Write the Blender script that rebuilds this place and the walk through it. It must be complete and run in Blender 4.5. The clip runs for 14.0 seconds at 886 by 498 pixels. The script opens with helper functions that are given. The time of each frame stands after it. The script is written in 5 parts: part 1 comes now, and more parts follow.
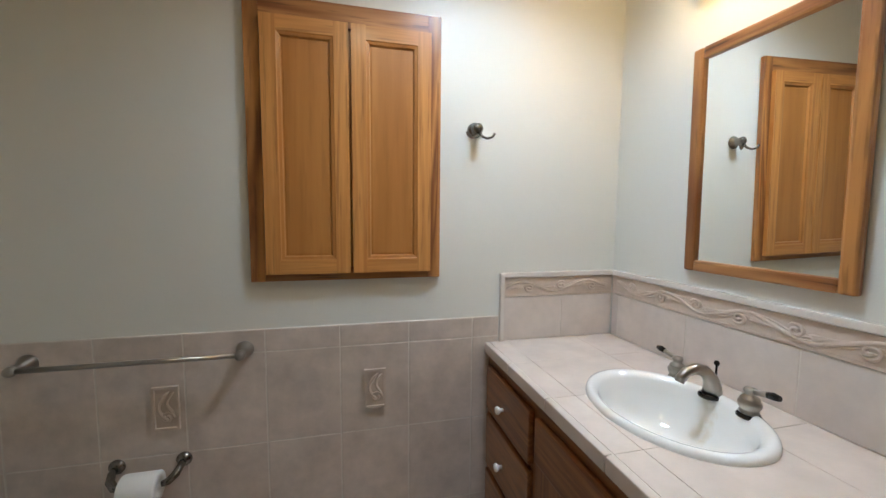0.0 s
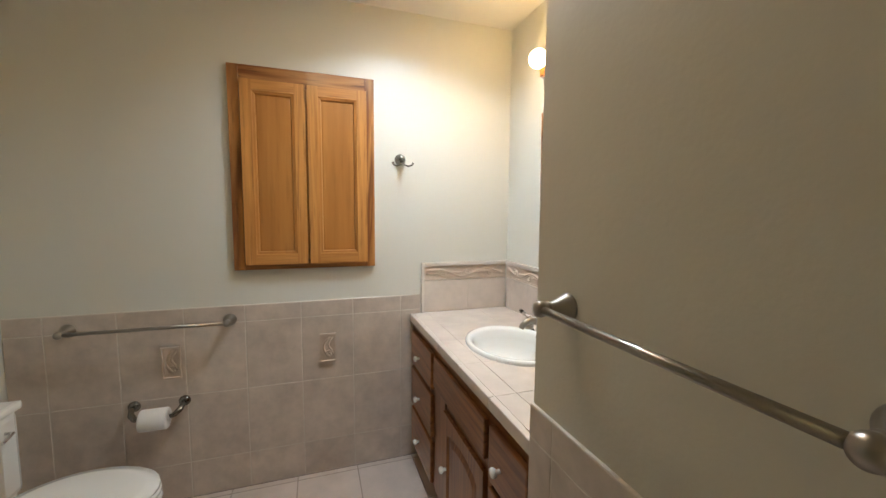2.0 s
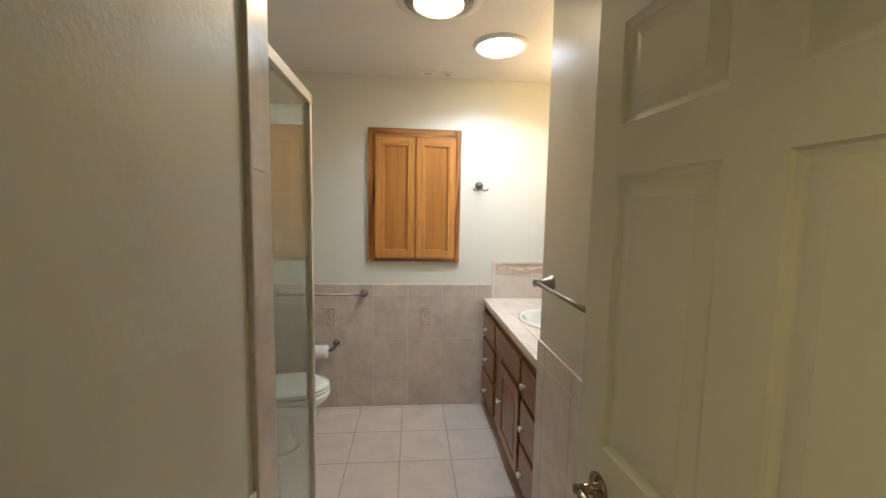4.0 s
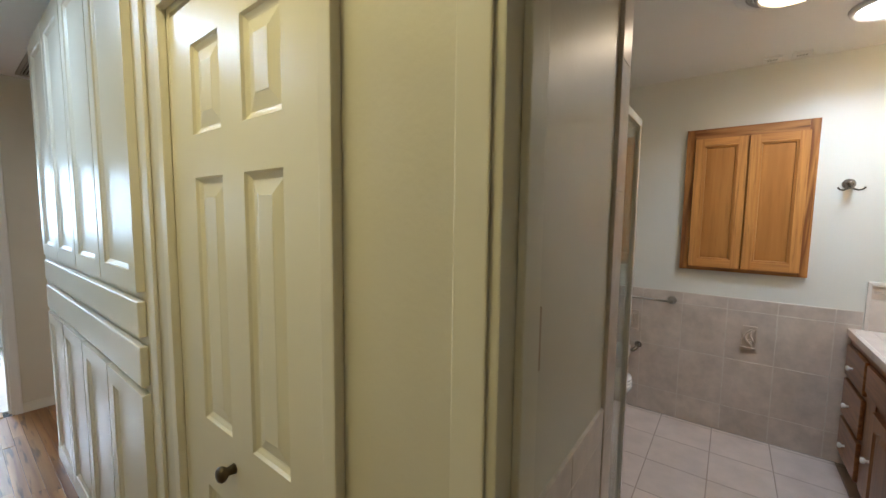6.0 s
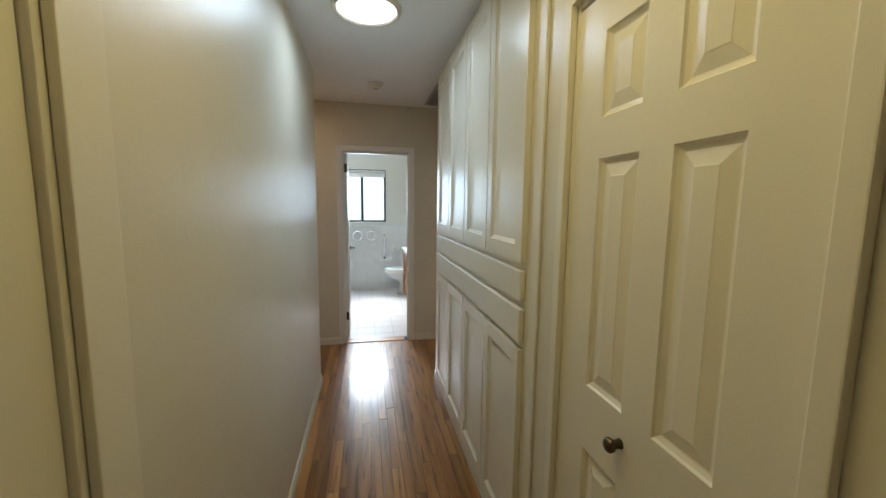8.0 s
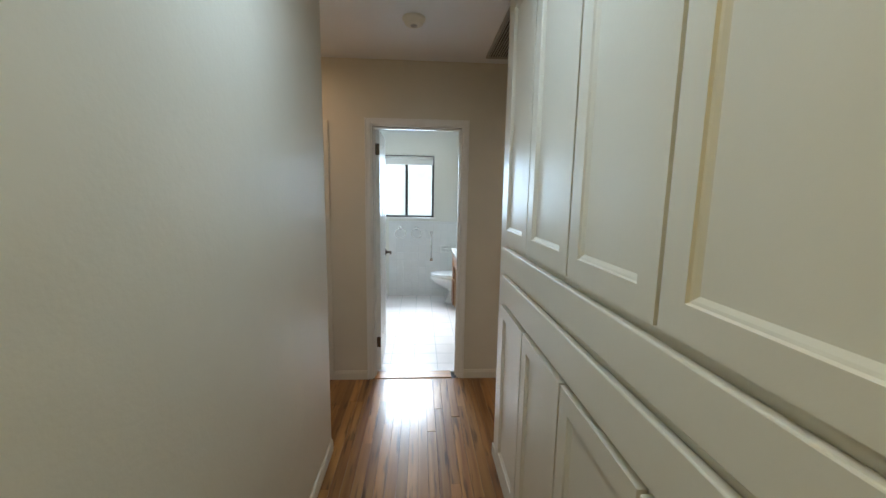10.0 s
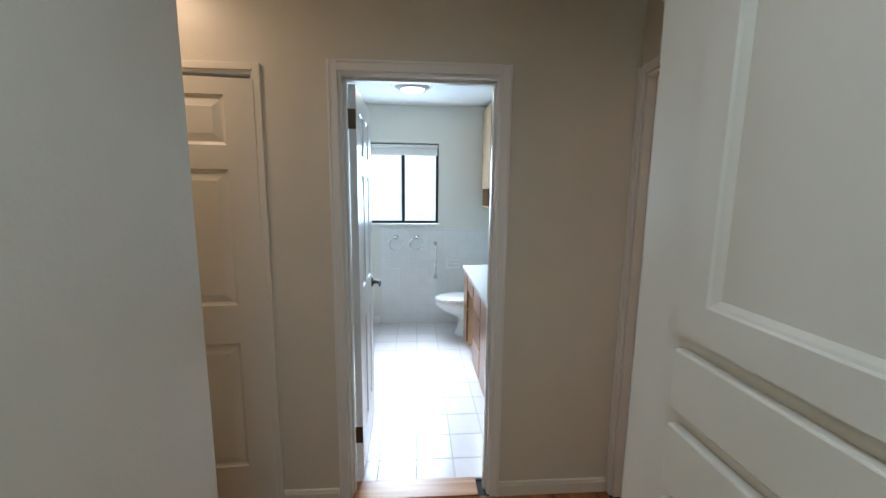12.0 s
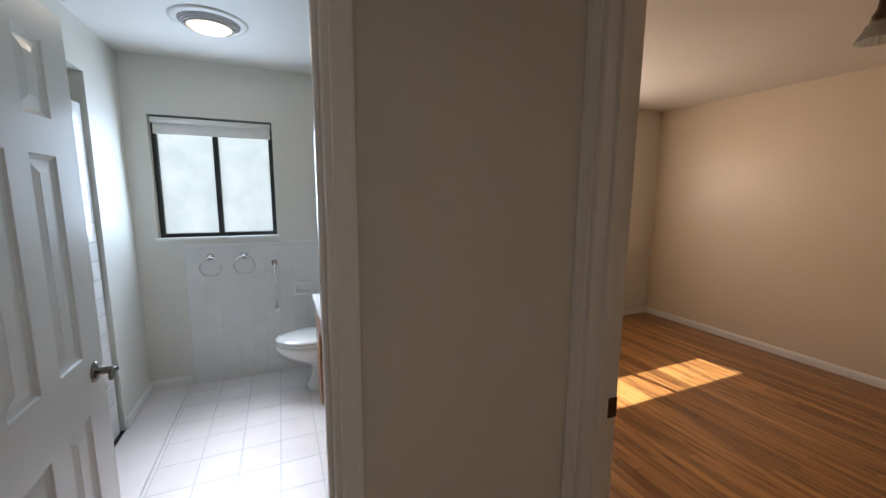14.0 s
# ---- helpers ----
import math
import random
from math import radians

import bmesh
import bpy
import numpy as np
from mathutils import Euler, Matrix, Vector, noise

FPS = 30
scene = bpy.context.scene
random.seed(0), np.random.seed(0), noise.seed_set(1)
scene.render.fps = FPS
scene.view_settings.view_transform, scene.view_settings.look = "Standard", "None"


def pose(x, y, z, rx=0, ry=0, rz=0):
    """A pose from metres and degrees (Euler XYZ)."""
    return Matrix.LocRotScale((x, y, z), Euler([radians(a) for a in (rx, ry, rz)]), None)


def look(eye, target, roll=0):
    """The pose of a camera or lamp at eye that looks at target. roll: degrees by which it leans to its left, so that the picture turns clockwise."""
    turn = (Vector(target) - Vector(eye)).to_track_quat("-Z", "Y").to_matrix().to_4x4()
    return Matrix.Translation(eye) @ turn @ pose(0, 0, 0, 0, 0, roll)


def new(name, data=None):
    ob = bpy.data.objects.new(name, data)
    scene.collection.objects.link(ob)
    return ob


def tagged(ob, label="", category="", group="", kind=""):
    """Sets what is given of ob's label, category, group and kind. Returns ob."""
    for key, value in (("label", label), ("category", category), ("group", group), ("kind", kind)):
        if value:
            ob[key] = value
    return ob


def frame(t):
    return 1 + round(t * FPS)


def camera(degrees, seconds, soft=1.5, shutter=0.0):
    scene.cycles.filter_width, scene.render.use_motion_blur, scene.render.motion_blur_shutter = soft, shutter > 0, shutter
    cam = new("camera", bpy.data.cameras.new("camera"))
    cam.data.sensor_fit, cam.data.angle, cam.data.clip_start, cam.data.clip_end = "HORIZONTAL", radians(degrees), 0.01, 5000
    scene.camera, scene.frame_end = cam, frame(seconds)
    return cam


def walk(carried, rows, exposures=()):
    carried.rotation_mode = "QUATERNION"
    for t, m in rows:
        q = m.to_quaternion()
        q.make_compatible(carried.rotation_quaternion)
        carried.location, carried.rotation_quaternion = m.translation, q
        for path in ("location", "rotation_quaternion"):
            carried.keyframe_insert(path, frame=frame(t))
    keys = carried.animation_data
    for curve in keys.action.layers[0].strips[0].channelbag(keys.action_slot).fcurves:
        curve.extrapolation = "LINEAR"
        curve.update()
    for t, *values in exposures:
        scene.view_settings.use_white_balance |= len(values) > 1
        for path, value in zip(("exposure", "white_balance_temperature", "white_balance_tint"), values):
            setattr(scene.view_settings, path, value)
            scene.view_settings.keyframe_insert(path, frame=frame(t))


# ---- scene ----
cam = camera(98.7, 14.0)
PATH = [
    (0, (-0.126, -0.056, 1.413), (0.347, 1.879, 1.24), 0.5),
    (0.5, (-0.118, -0.115, 1.422), (0.523, 1.77, 1.236), 0.5),
    (1, (-0.101, -0.307, 1.419), (0.587, 1.563, 1.242), 0.4),
    (1.5, (-0.107, -0.501, 1.433), (0.597, 1.362, 1.25), 0.4),
    (2, (-0.086, -0.688, 1.461), (0.546, 1.2, 1.276), 0.5),
    (2.2, (-0.071, -0.773, 1.461), (0.514, 1.132, 1.287), 0.7),
    (4.5, (-0.182, -1.648, 1.551), (-0.233, 0.343, 1.367), 0.7),
    (5, (-0.212, -1.752, 1.557), (-0.568, 0.208, 1.373), 0.6),
    (5.5, (-0.229, -1.841, 1.554), (-0.976, 0.005, 1.364), 1.0),
    (6, (-0.185, -1.904, 1.537), (-1.385, -0.314, 1.363), 0.7),
    (6.5, (-0.12, -1.959, 1.522), (-1.639, -0.672, 1.339), 0.9),
    (6.7, (-0.093, -2.013, 1.517), (-1.718, -0.857, 1.36), 0.2),
    (7, (-0.087, -2.026, 1.512), (-1.841, -1.084, 1.316), 0.8),
    (7.5, (-0.17, -2.061, 1.505), (-2.063, -1.45, 1.303), 0.7),
    (8, (-0.332, -2.101, 1.501), (-2.28, -1.711, 1.268), 0.7),
    (8.5, (-0.488, -2.139, 1.509), (-2.447, -1.843, 1.239), 0.5),
    (9, (-0.8, -2.084, 1.515), (-2.767, -1.87, 1.224), 0.5),
    (9.2, (-0.926, -2.054, 1.519), (-2.898, -1.892, 1.228), 0.3),
    (11.3, (-2.242, -1.946, 1.521), (-4.219, -1.839, 1.241), 1.1),
    (11.5, (-2.383, -1.99, 1.528), (-4.358, -1.869, 1.242), 0.8),
    (12, (-2.679, -2.018, 1.534), (-4.653, -1.883, 1.242), 0.6),
    (12.5, (-2.965, -1.978, 1.519), (-4.934, -1.783, 1.233), 0.7),
    (13, (-3.234, -1.903, 1.517), (-5.189, -1.591, 1.232), 0.7),
    (13.5, (-3.45, -1.825, 1.501), (-5.374, -1.356, 1.221), 0.6),
    (14, (-3.632, -1.747, 1.523), (-5.452, -0.967, 1.239), 0.4),
]
EXPOSURES = [
    (0.0, 2.6, 5700, 8),
    (2.0, 2.85, 6300, 8),
    (4.5, 3.15, 6000, 6),
    (5.5, 2.95, 5750, 8),
    (6.5, 2.6, 5950, 10),
    (7.5, 2.35, 6400, 10),
    (9.0, 2.35, 6300, 10),
    (11.5, 2.35, 5800, 8),
    (12.0, 2.45, 5700, 10),
    (13.0, 2.25, 5850, 14),
    (14.0, 1.8, 6300, 18),
]
walk(cam, [(t, look(eye, target, roll)) for t, eye, target, roll in PATH], EXPOSURES)

# ---- world, sun and large lights ----
world = bpy.data.worlds.new("world")
scene.world = world
world.use_nodes = True
wn = world.node_tree
sky = wn.nodes.new("ShaderNodeTexSky")
sky.sky_type = "NISHITA"
sky.sun_disc = False
SUN_DIR = Vector((0.82, 0.12, -1.0)).normalized()
sky.sun_elevation = math.asin(-SUN_DIR.z)
sky.sun_rotation = math.atan2(-SUN_DIR.x, -SUN_DIR.y)
wn.nodes["Background"].inputs["Strength"].default_value = 0.15
wn.links.new(sky.outputs[0], wn.nodes["Background"].inputs["Color"])
sun = new("sun", bpy.data.lights.new("sun", "SUN"))
sun.data.energy, sun.data.angle, sun.data.color = 5.0, radians(0.5), (1.0, 0.95, 0.86)
sun.rotation_euler = SUN_DIR.to_track_quat("-Z", "Y").to_euler()


def area_lamp(name, place, aim, size_x, size_y, watts, color, shape="RECTANGLE", spread=180):
    ob = new(name, bpy.data.lights.new(name, "AREA"))
    ob.data.shape, ob.data.size, ob.data.size_y = shape, size_x, size_y
    ob.data.energy, ob.data.color = watts, color
    ob.data.spread = radians(spread)
    ob.matrix_world = look(place, aim)
    return ob


WARM = (1.0, 0.82, 0.36)
COOL = (0.62, 0.82, 1.0)
area_lamp("tube_daylight_bath", (0.376, 0.86, 2.515), (0.376, 0.861, 0), 0.26, 0.26, 1.6, (0.78, 0.90, 1.0), "DISK", 145)
area_lamp("vent_lamp_glow", (-0.03, 0.40, 2.49), (-0.03, 0.401, 0), 0.16, 0.16, 0.435, (1.0, 0.76, 0.50), "DISK", 180)
area_lamp("tube_daylight_hall", (-2.46, -2.09, 2.46), (-2.46, -2.091, 0), 0.30, 0.30, 1.1, COOL, "DISK", 170)
area_lamp("bath_lamp_glow", (-6.28, -2.06, 2.42), (-6.28, -2.061, 0), 0.18, 0.18, 0.315, (1.0, 0.85, 0.62), "DISK")
area_lamp("window_daylight_bath", (-7.03, -2.18, 1.62), (-5.8, -2.14, 1.52), 0.78, 0.82, 4.6, COOL)
area_lamp("window_sunlight_bath", (-6.86, -2.18, 1.58), (-5.50, -1.99, 0.0), 0.72, 0.36, 2.3, (0.86, 0.94, 1.0), spread=64)
area_lamp("hall_lamp_glow", (-1.0, -2.05, 2.47), (-1.0, -2.051, 0), 0.6, 0.6, 1.16, WARM, "DISK")
area_lamp("landing_lamp_glow", (-4.05, -3.15, 2.44), (-4.05, -3.151, 0), 0.22, 0.22, 0.8, (1.0, 0.66, 0.40), "DISK")
area_lamp("window_daylight_bedroom", (-7.02, 0.80, 1.78), (-5.0, 0.86, 1.82), 1.6, 0.45, 7.6, (1.0, 0.80, 0.60))


# ---- materials ----
def mat(name, color, rough=0.5, metal=0.0, vary=0.0, vscale=3.0, bump=0.0, bscale=60.0, fine=0.0, fscale=300.0, spec=0.5, coat=0.0, per_object=0.0, emit=None, strength=0.0):
    m = bpy.data.materials.new(name)
    m.use_nodes = True
    nt = m.node_tree
    b = nt.nodes["Principled BSDF"]
    b.inputs["Base Color"].default_value = (*color, 1)
    b.inputs["Roughness"].default_value = rough
    b.inputs["Metallic"].default_value = metal
    b.inputs["Specular IOR Level"].default_value = spec
    b.inputs["Coat Weight"].default_value = coat
    b.inputs["Coat Roughness"].default_value = 0.12
    geo = nt.nodes.new("ShaderNodeNewGeometry")
    if vary or per_object:
        nz = nt.nodes.new("ShaderNodeTexNoise")
        nz.inputs["Scale"].default_value = vscale
        nz.inputs["Detail"].default_value = 6
        nz.inputs["Roughness"].default_value = 0.6
        nt.links.new(geo.outputs["Position"], nz.inputs["Vector"])
        mr = nt.nodes.new("ShaderNodeMapRange")
        mr.inputs["From Min"].default_value, mr.inputs["From Max"].default_value = 0.3, 0.7
        mr.inputs["To Min"].default_value, mr.inputs["To Max"].default_value = 1 - vary, 1 + vary
        nt.links.new(nz.outputs["Fac"], mr.inputs["Value"])
        val = mr.outputs["Result"]
        if per_object:
            oi = nt.nodes.new("ShaderNodeObjectInfo")
            m2 = nt.nodes.new("ShaderNodeMapRange")
            m2.inputs["To Min"].default_value, m2.inputs["To Max"].default_value = 1 - per_object, 1 + per_object
            nt.links.new(oi.outputs["Random"], m2.inputs["Value"])
            mm = nt.nodes.new("ShaderNodeMath")
            mm.operation = "MULTIPLY"
            nt.links.new(val, mm.inputs[0])
            nt.links.new(m2.outputs["Result"], mm.inputs[1])
            val = mm.outputs[0]
        hs = nt.nodes.new("ShaderNodeHueSaturation")
        hs.inputs["Color"].default_value = (*color, 1)
        nt.links.new(val, hs.inputs["Value"])
        nt.links.new(hs.outputs["Color"], b.inputs["Base Color"])
    last = None
    for amount, scale, dist in ((bump, bscale, 0.004), (fine, fscale, 0.001)):
        if amount:
            bn = nt.nodes.new("ShaderNodeTexNoise")
            bn.inputs["Scale"].default_value = scale
            bn.inputs["Detail"].default_value = 3
            nt.links.new(geo.outputs["Position"], bn.inputs["Vector"])
            bp = nt.nodes.new("ShaderNodeBump")
            bp.inputs["Strength"].default_value = amount
            bp.inputs["Distance"].default_value = dist
            nt.links.new(bn.outputs["Fac"], bp.inputs["Height"])
            if last:
                nt.links.new(last, bp.inputs["Normal"])
            last = bp.outputs["Normal"]
    if last:
        nt.links.new(last, b.inputs["Normal"])
    if emit:
        b.inputs["Emission Color"].default_value = (*emit, 1)
        b.inputs["Emission Strength"].default_value = strength
    return m


def wood(name, dark, light, grain=(60.0, 60.0, 3.0), rough=0.35, rings=0.5, per_object=0.0, coat=0.2, streak=0.0, flecks=0.0):
    """Wood whose grain runs along the axis with the small number in grain."""
    m = bpy.data.materials.new(name)
    m.use_nodes = True
    nt = m.node_tree
    b = nt.nodes["Principled BSDF"]
    b.inputs["Roughness"].default_value = rough
    b.inputs["Coat Weight"].default_value = coat
    b.inputs["Coat Roughness"].default_value = 0.15
    geo = nt.nodes.new("ShaderNodeNewGeometry")
    oi = nt.nodes.new("ShaderNodeObjectInfo")
    add = nt.nodes.new("ShaderNodeVectorMath")
    add.operation = "MULTIPLY_ADD"
    comb = nt.nodes.new("ShaderNodeCombineXYZ")
    for i in range(3):
        nt.links.new(oi.outputs["Random"], comb.inputs[i])
    nt.links.new(comb.outputs[0], add.inputs[0])
    add.inputs[1].default_value = (7.0, 11.0, 13.0)
    nt.links.new(geo.outputs["Position"], add.inputs[2])
    sc = nt.nodes.new("ShaderNodeVectorMath")
    sc.operation = "MULTIPLY"
    sc.inputs[1].default_value = grain
    nt.links.new(add.outputs[0], sc.inputs[0])
    n1 = nt.nodes.new("ShaderNodeTexNoise")
    n1.inputs["Scale"].default_value = 1.0
    n1.inputs["Detail"].default_value = 5
    n1.inputs["Roughness"].default_value = 0.65
    nt.links.new(sc.outputs[0], n1.inputs["Vector"])
    sc2 = nt.nodes.new("ShaderNodeVectorMath")
    sc2.operation = "MULTIPLY"
    sc2.inputs[1].default_value = tuple(g * 0.22 for g in grain)
    nt.links.new(add.outputs[0], sc2.inputs[0])
    n2 = nt.nodes.new("ShaderNodeTexNoise")
    n2.inputs["Scale"].default_value = 1.0
    n2.inputs["Detail"].default_value = 2
    n2.inputs["Distortion"].default_value = 0.8
    nt.links.new(sc2.outputs[0], n2.inputs["Vector"])
    wave = nt.nodes.new("ShaderNodeMath")
    wave.operation = "MULTIPLY"
    wave.inputs[1].default_value = 9.0
    nt.links.new(n2.outputs["Fac"], wave.inputs[0])
    fr = nt.nodes.new("ShaderNodeMath")
    fr.operation = "PINGPONG"
    fr.inputs[1].default_value = 1.0
    nt.links.new(wave.outputs[0], fr.inputs[0])
    mix = nt.nodes.new("ShaderNodeMix")
    mix.inputs["Factor"].default_value = rings
    nt.links.new(n1.outputs["Fac"], mix.inputs["A"])
    nt.links.new(fr.outputs[0], mix.inputs["B"])
    ramp = nt.nodes.new("ShaderNodeValToRGB")
    ramp.color_ramp.elements[0].position, ramp.color_ramp.elements[0].color = 0.25, (*dark, 1)
    ramp.color_ramp.elements[1].position, ramp.color_ramp.elements[1].color = 0.75, (*light, 1)
    nt.links.new(mix.outputs["Result"], ramp.inputs["Fac"])
    col = ramp.outputs["Color"]
    if flecks:
        sc3 = nt.nodes.new("ShaderNodeVectorMath")
        sc3.operation = "MULTIPLY"
        sc3.inputs[1].default_value = tuple(g * (1.6 if g > 5 else 2.2) for g in grain)
        nt.links.new(add.outputs[0], sc3.inputs[0])
        n3 = nt.nodes.new("ShaderNodeTexNoise")
        n3.inputs["Scale"].default_value = 1.0
        n3.inputs["Detail"].default_value = 2
        nt.links.new(sc3.outputs[0], n3.inputs["Vector"])
        fm = nt.nodes.new("ShaderNodeMapRange")
        fm.inputs["From Min"].default_value, fm.inputs["From Max"].default_value = 0.58, 0.70
        fm.inputs["To Min"].default_value, fm.inputs["To Max"].default_value = 1.0, 1.0 - flecks
        nt.links.new(n3.outputs["Fac"], fm.inputs["Value"])
        fh = nt.nodes.new("ShaderNodeHueSaturation")
        nt.links.new(col, fh.inputs["Color"])
        nt.links.new(fm.outputs["Result"], fh.inputs["Value"])
        col = fh.outputs["Color"]
    if per_object:
        m2 = nt.nodes.new("ShaderNodeMapRange")
        m2.inputs["To Min"].default_value, m2.inputs["To Max"].default_value = 1 - per_object, 1 + per_object * 0.8
        if streak:
            nt.links.new(geo.outputs["Random Per Island"], m2.inputs["Value"])
        else:
            nt.links.new(oi.outputs["Random"], m2.inputs["Value"])
        hs = nt.nodes.new("ShaderNodeHueSaturation")
        nt.links.new(col, hs.inputs["Color"])
        nt.links.new(m2.outputs["Result"], hs.inputs["Value"])
        col = hs.outputs["Color"]
    nt.links.new(col, b.inputs["Base Color"])
    bp = nt.nodes.new("ShaderNodeBump")
    bp.inputs["Strength"].default_value = 0.15
    bp.inputs["Distance"].default_value = 0.001
    nt.links.new(n1.outputs["Fac"], bp.inputs["Height"])
    nt.links.new(bp.outputs["Normal"], b.inputs["Normal"])
    return m


def glass(name, tint=(1, 1, 1), frost=0.0):
    m = bpy.data.materials.new(name)
    m.use_nodes = True
    nt = m.node_tree
    nt.nodes.remove(nt.nodes["Principled BSDF"])
    out = nt.nodes["Material Output"]
    tr = nt.nodes.new("ShaderNodeBsdfTransparent")
    tr.inputs["Color"].default_value = (*tint, 1)
    if frost:
        tl = nt.nodes.new("ShaderNodeBsdfTranslucent")
        nz = nt.nodes.new("ShaderNodeTexNoise")
        nz.inputs["Scale"].default_value, nz.inputs["Detail"].default_value = 7.0, 5
        nt.links.new(nt.nodes.new("ShaderNodeNewGeometry").outputs["Position"], nz.inputs["Vector"])
        rp = nt.nodes.new("ShaderNodeValToRGB")
        rp.color_ramp.elements[0].position, rp.color_ramp.elements[0].color = 0.35, (0.41, 0.455, 0.465, 1)
        rp.color_ramp.elements[1].position, rp.color_ramp.elements[1].color = 0.65, (0.46, 0.505, 0.515, 1)
        nt.links.new(nz.outputs["Fac"], rp.inputs["Fac"])
        nt.links.new(rp.outputs["Color"], tl.inputs["Color"])
        base = nt.nodes.new("ShaderNodeMixShader")
        base.inputs[0].default_value = frost
        nt.links.new(tr.outputs[0], base.inputs[1])
        nt.links.new(tl.outputs[0], base.inputs[2])
    else:
        base = tr
    gl = nt.nodes.new("ShaderNodeBsdfGlossy")
    gl.inputs["Roughness"].default_value = 0.02
    lw = nt.nodes.new("ShaderNodeLayerWeight")
    pw = nt.nodes.new("ShaderNodeMath")
    pw.operation = "POWER"
    pw.inputs[1].default_value = 4.0
    nt.links.new(lw.outputs["Facing"], pw.inputs[0])
    fres = nt.nodes.new("ShaderNodeMapRange")
    fres.inputs["To Min"].default_value, fres.inputs["To Max"].default_value = 0.05, 0.9
    nt.links.new(pw.outputs[0], fres.inputs["Value"])
    mx = nt.nodes.new("ShaderNodeMixShader")
    nt.links.new(fres.outputs[0], mx.inputs[0])
    nt.links.new(base.outputs[0], mx.inputs[1])
    nt.links.new(gl.outputs[0], mx.inputs[2])
    nt.links.new(mx.outputs[0], out.inputs["Surface"])
    return m


PAINT = mat("wall_paint", (0.68, 0.64, 0.54), 0.38, vary=0.04, vscale=1.6, bump=0.5, bscale=7, fine=0.5, fscale=90)
PAINT_FLAT = mat("bath_wall_paint", (0.72, 0.71, 0.65), 0.42, vary=0.02, vscale=1.2, bump=0.2, bscale=12, fine=0.3, fscale=150)
# cream wall paint warmed toward the peach of sunlight bounced off the floor
BED_WARMED = mat("bounce_warmed_wall_paint", (0.72, 0.625, 0.49), 0.42, vary=0.03, vscale=1.2, bump=0.2, bscale=12, fine=0.3, fscale=150)
CEIL = mat("ceiling_paint", (0.76, 0.74, 0.70), 0.55, vary=0.02, vscale=2, bump=0.15, bscale=20, fine=0.3, fscale=120)
# white lightened and tinted blue in place of the tube's daylight on the ceiling
CEIL_GLOSS = mat("hall_ceiling_blue_lit", (0.84, 0.86, 0.89), 0.35, vary=0.02, vscale=2, bump=0.3, bscale=9, fine=0.2, fscale=120)
TRIM = mat("trim_paint", (0.74, 0.70, 0.60), 0.42, vary=0.02, vscale=5, bump=0.08, bscale=40)
DOORP = mat("door_paint", (0.74, 0.70, 0.59), 0.33, vary=0.015, vscale=4, bump=0.06, bscale=60)
WHITE = mat("white_paint", (0.80, 0.79, 0.76), 0.3, vary=0.015, vscale=4, bump=0.05, bscale=50)
OAK = wood("oak_upright", (0.40, 0.16, 0.038), (0.66, 0.315, 0.088), (60, 60, 2.2), rings=0.22, flecks=0.3)
OAK_H = wood("oak_crosswise", (0.40, 0.16, 0.038), (0.66, 0.315, 0.088), (2.2, 60, 60), rings=0.22, flecks=0.3)
OAK_D = wood("oak_frame_upright", (0.20, 0.068, 0.018), (0.50, 0.225, 0.062), (40, 40, 2.6), rings=0.55, flecks=0.35)
OAK_DH = wood("oak_frame_crosswise", (0.20, 0.065, 0.018), (0.46, 0.21, 0.065), (2.2, 55, 55), rings=0.45, flecks=0.6)
OAK_DY = wood("oak_frame_crosswise_y", (0.24, 0.09, 0.028), (0.52, 0.25, 0.085), (55, 2.2, 55), rings=0.45, flecks=0.6)
OAK_P = wood("oak_panel", (0.38, 0.152, 0.034), (0.50, 0.222, 0.054), (26, 26, 1.6), rings=0.25, flecks=0.12)
OAK_HY = wood("oak_crosswise_y", (0.25, 0.085, 0.02), (0.60, 0.29, 0.082), (45, 2.2, 45), rings=0.25)
CHERRY = wood("stained_oak", (0.15, 0.052, 0.016), (0.34, 0.14, 0.042), (70, 70, 4), rings=0.3, rough=0.3, flecks=0.25)
CHERRY_H = wood("stained_oak_crosswise", (0.15, 0.052, 0.016), (0.34, 0.14, 0.042), (70, 4, 70), rings=0.3, rough=0.3, flecks=0.25)
MAPLE = wood("pale_wood", (0.42, 0.27, 0.15), (0.55, 0.38, 0.22), (30, 30, 3), rings=0.2, rough=0.4)
PLANK = wood("strip_floor", (0.22, 0.085, 0.023), (0.47, 0.235, 0.070), (1.6, 24, 24), rough=0.3, rings=0.38, per_object=0.30, coat=0.25, flecks=0.6)
PLANK_FAR = wood("strip_floor_far", (0.22, 0.085, 0.023), (0.47, 0.235, 0.070), (1.6, 24, 24), rough=0.3, rings=0.38, per_object=0.30, coat=0.25, flecks=0.6, streak=1.0)
TILE = mat("beige_wall_tile", (0.60, 0.51, 0.44), 0.28, vary=0.15, vscale=10, bump=0.1, bscale=12, fine=0.1, per_object=0.04)
TILE_C = mat("counter_tile", (0.67, 0.59, 0.53), 0.25, vary=0.08, vscale=9, bump=0.08, bscale=12, per_object=0.03)
TILE_F = mat("bath_floor_tile", (0.59, 0.495, 0.44), 0.35, vary=0.10, vscale=6, bump=0.1, bscale=14, per_object=0.04)
LISTEL = mat("relief_border_tile", (0.62, 0.51, 0.42), 0.35, vary=0.1, vscale=14, bump=0.1, bscale=40)
BULL = mat("bullnose_tile", (0.72, 0.66, 0.60), 0.25, vary=0.05, vscale=9)
GROUT = mat("grout", (0.66, 0.60, 0.53), 0.85, vary=0.1, vscale=30, fine=0.5)
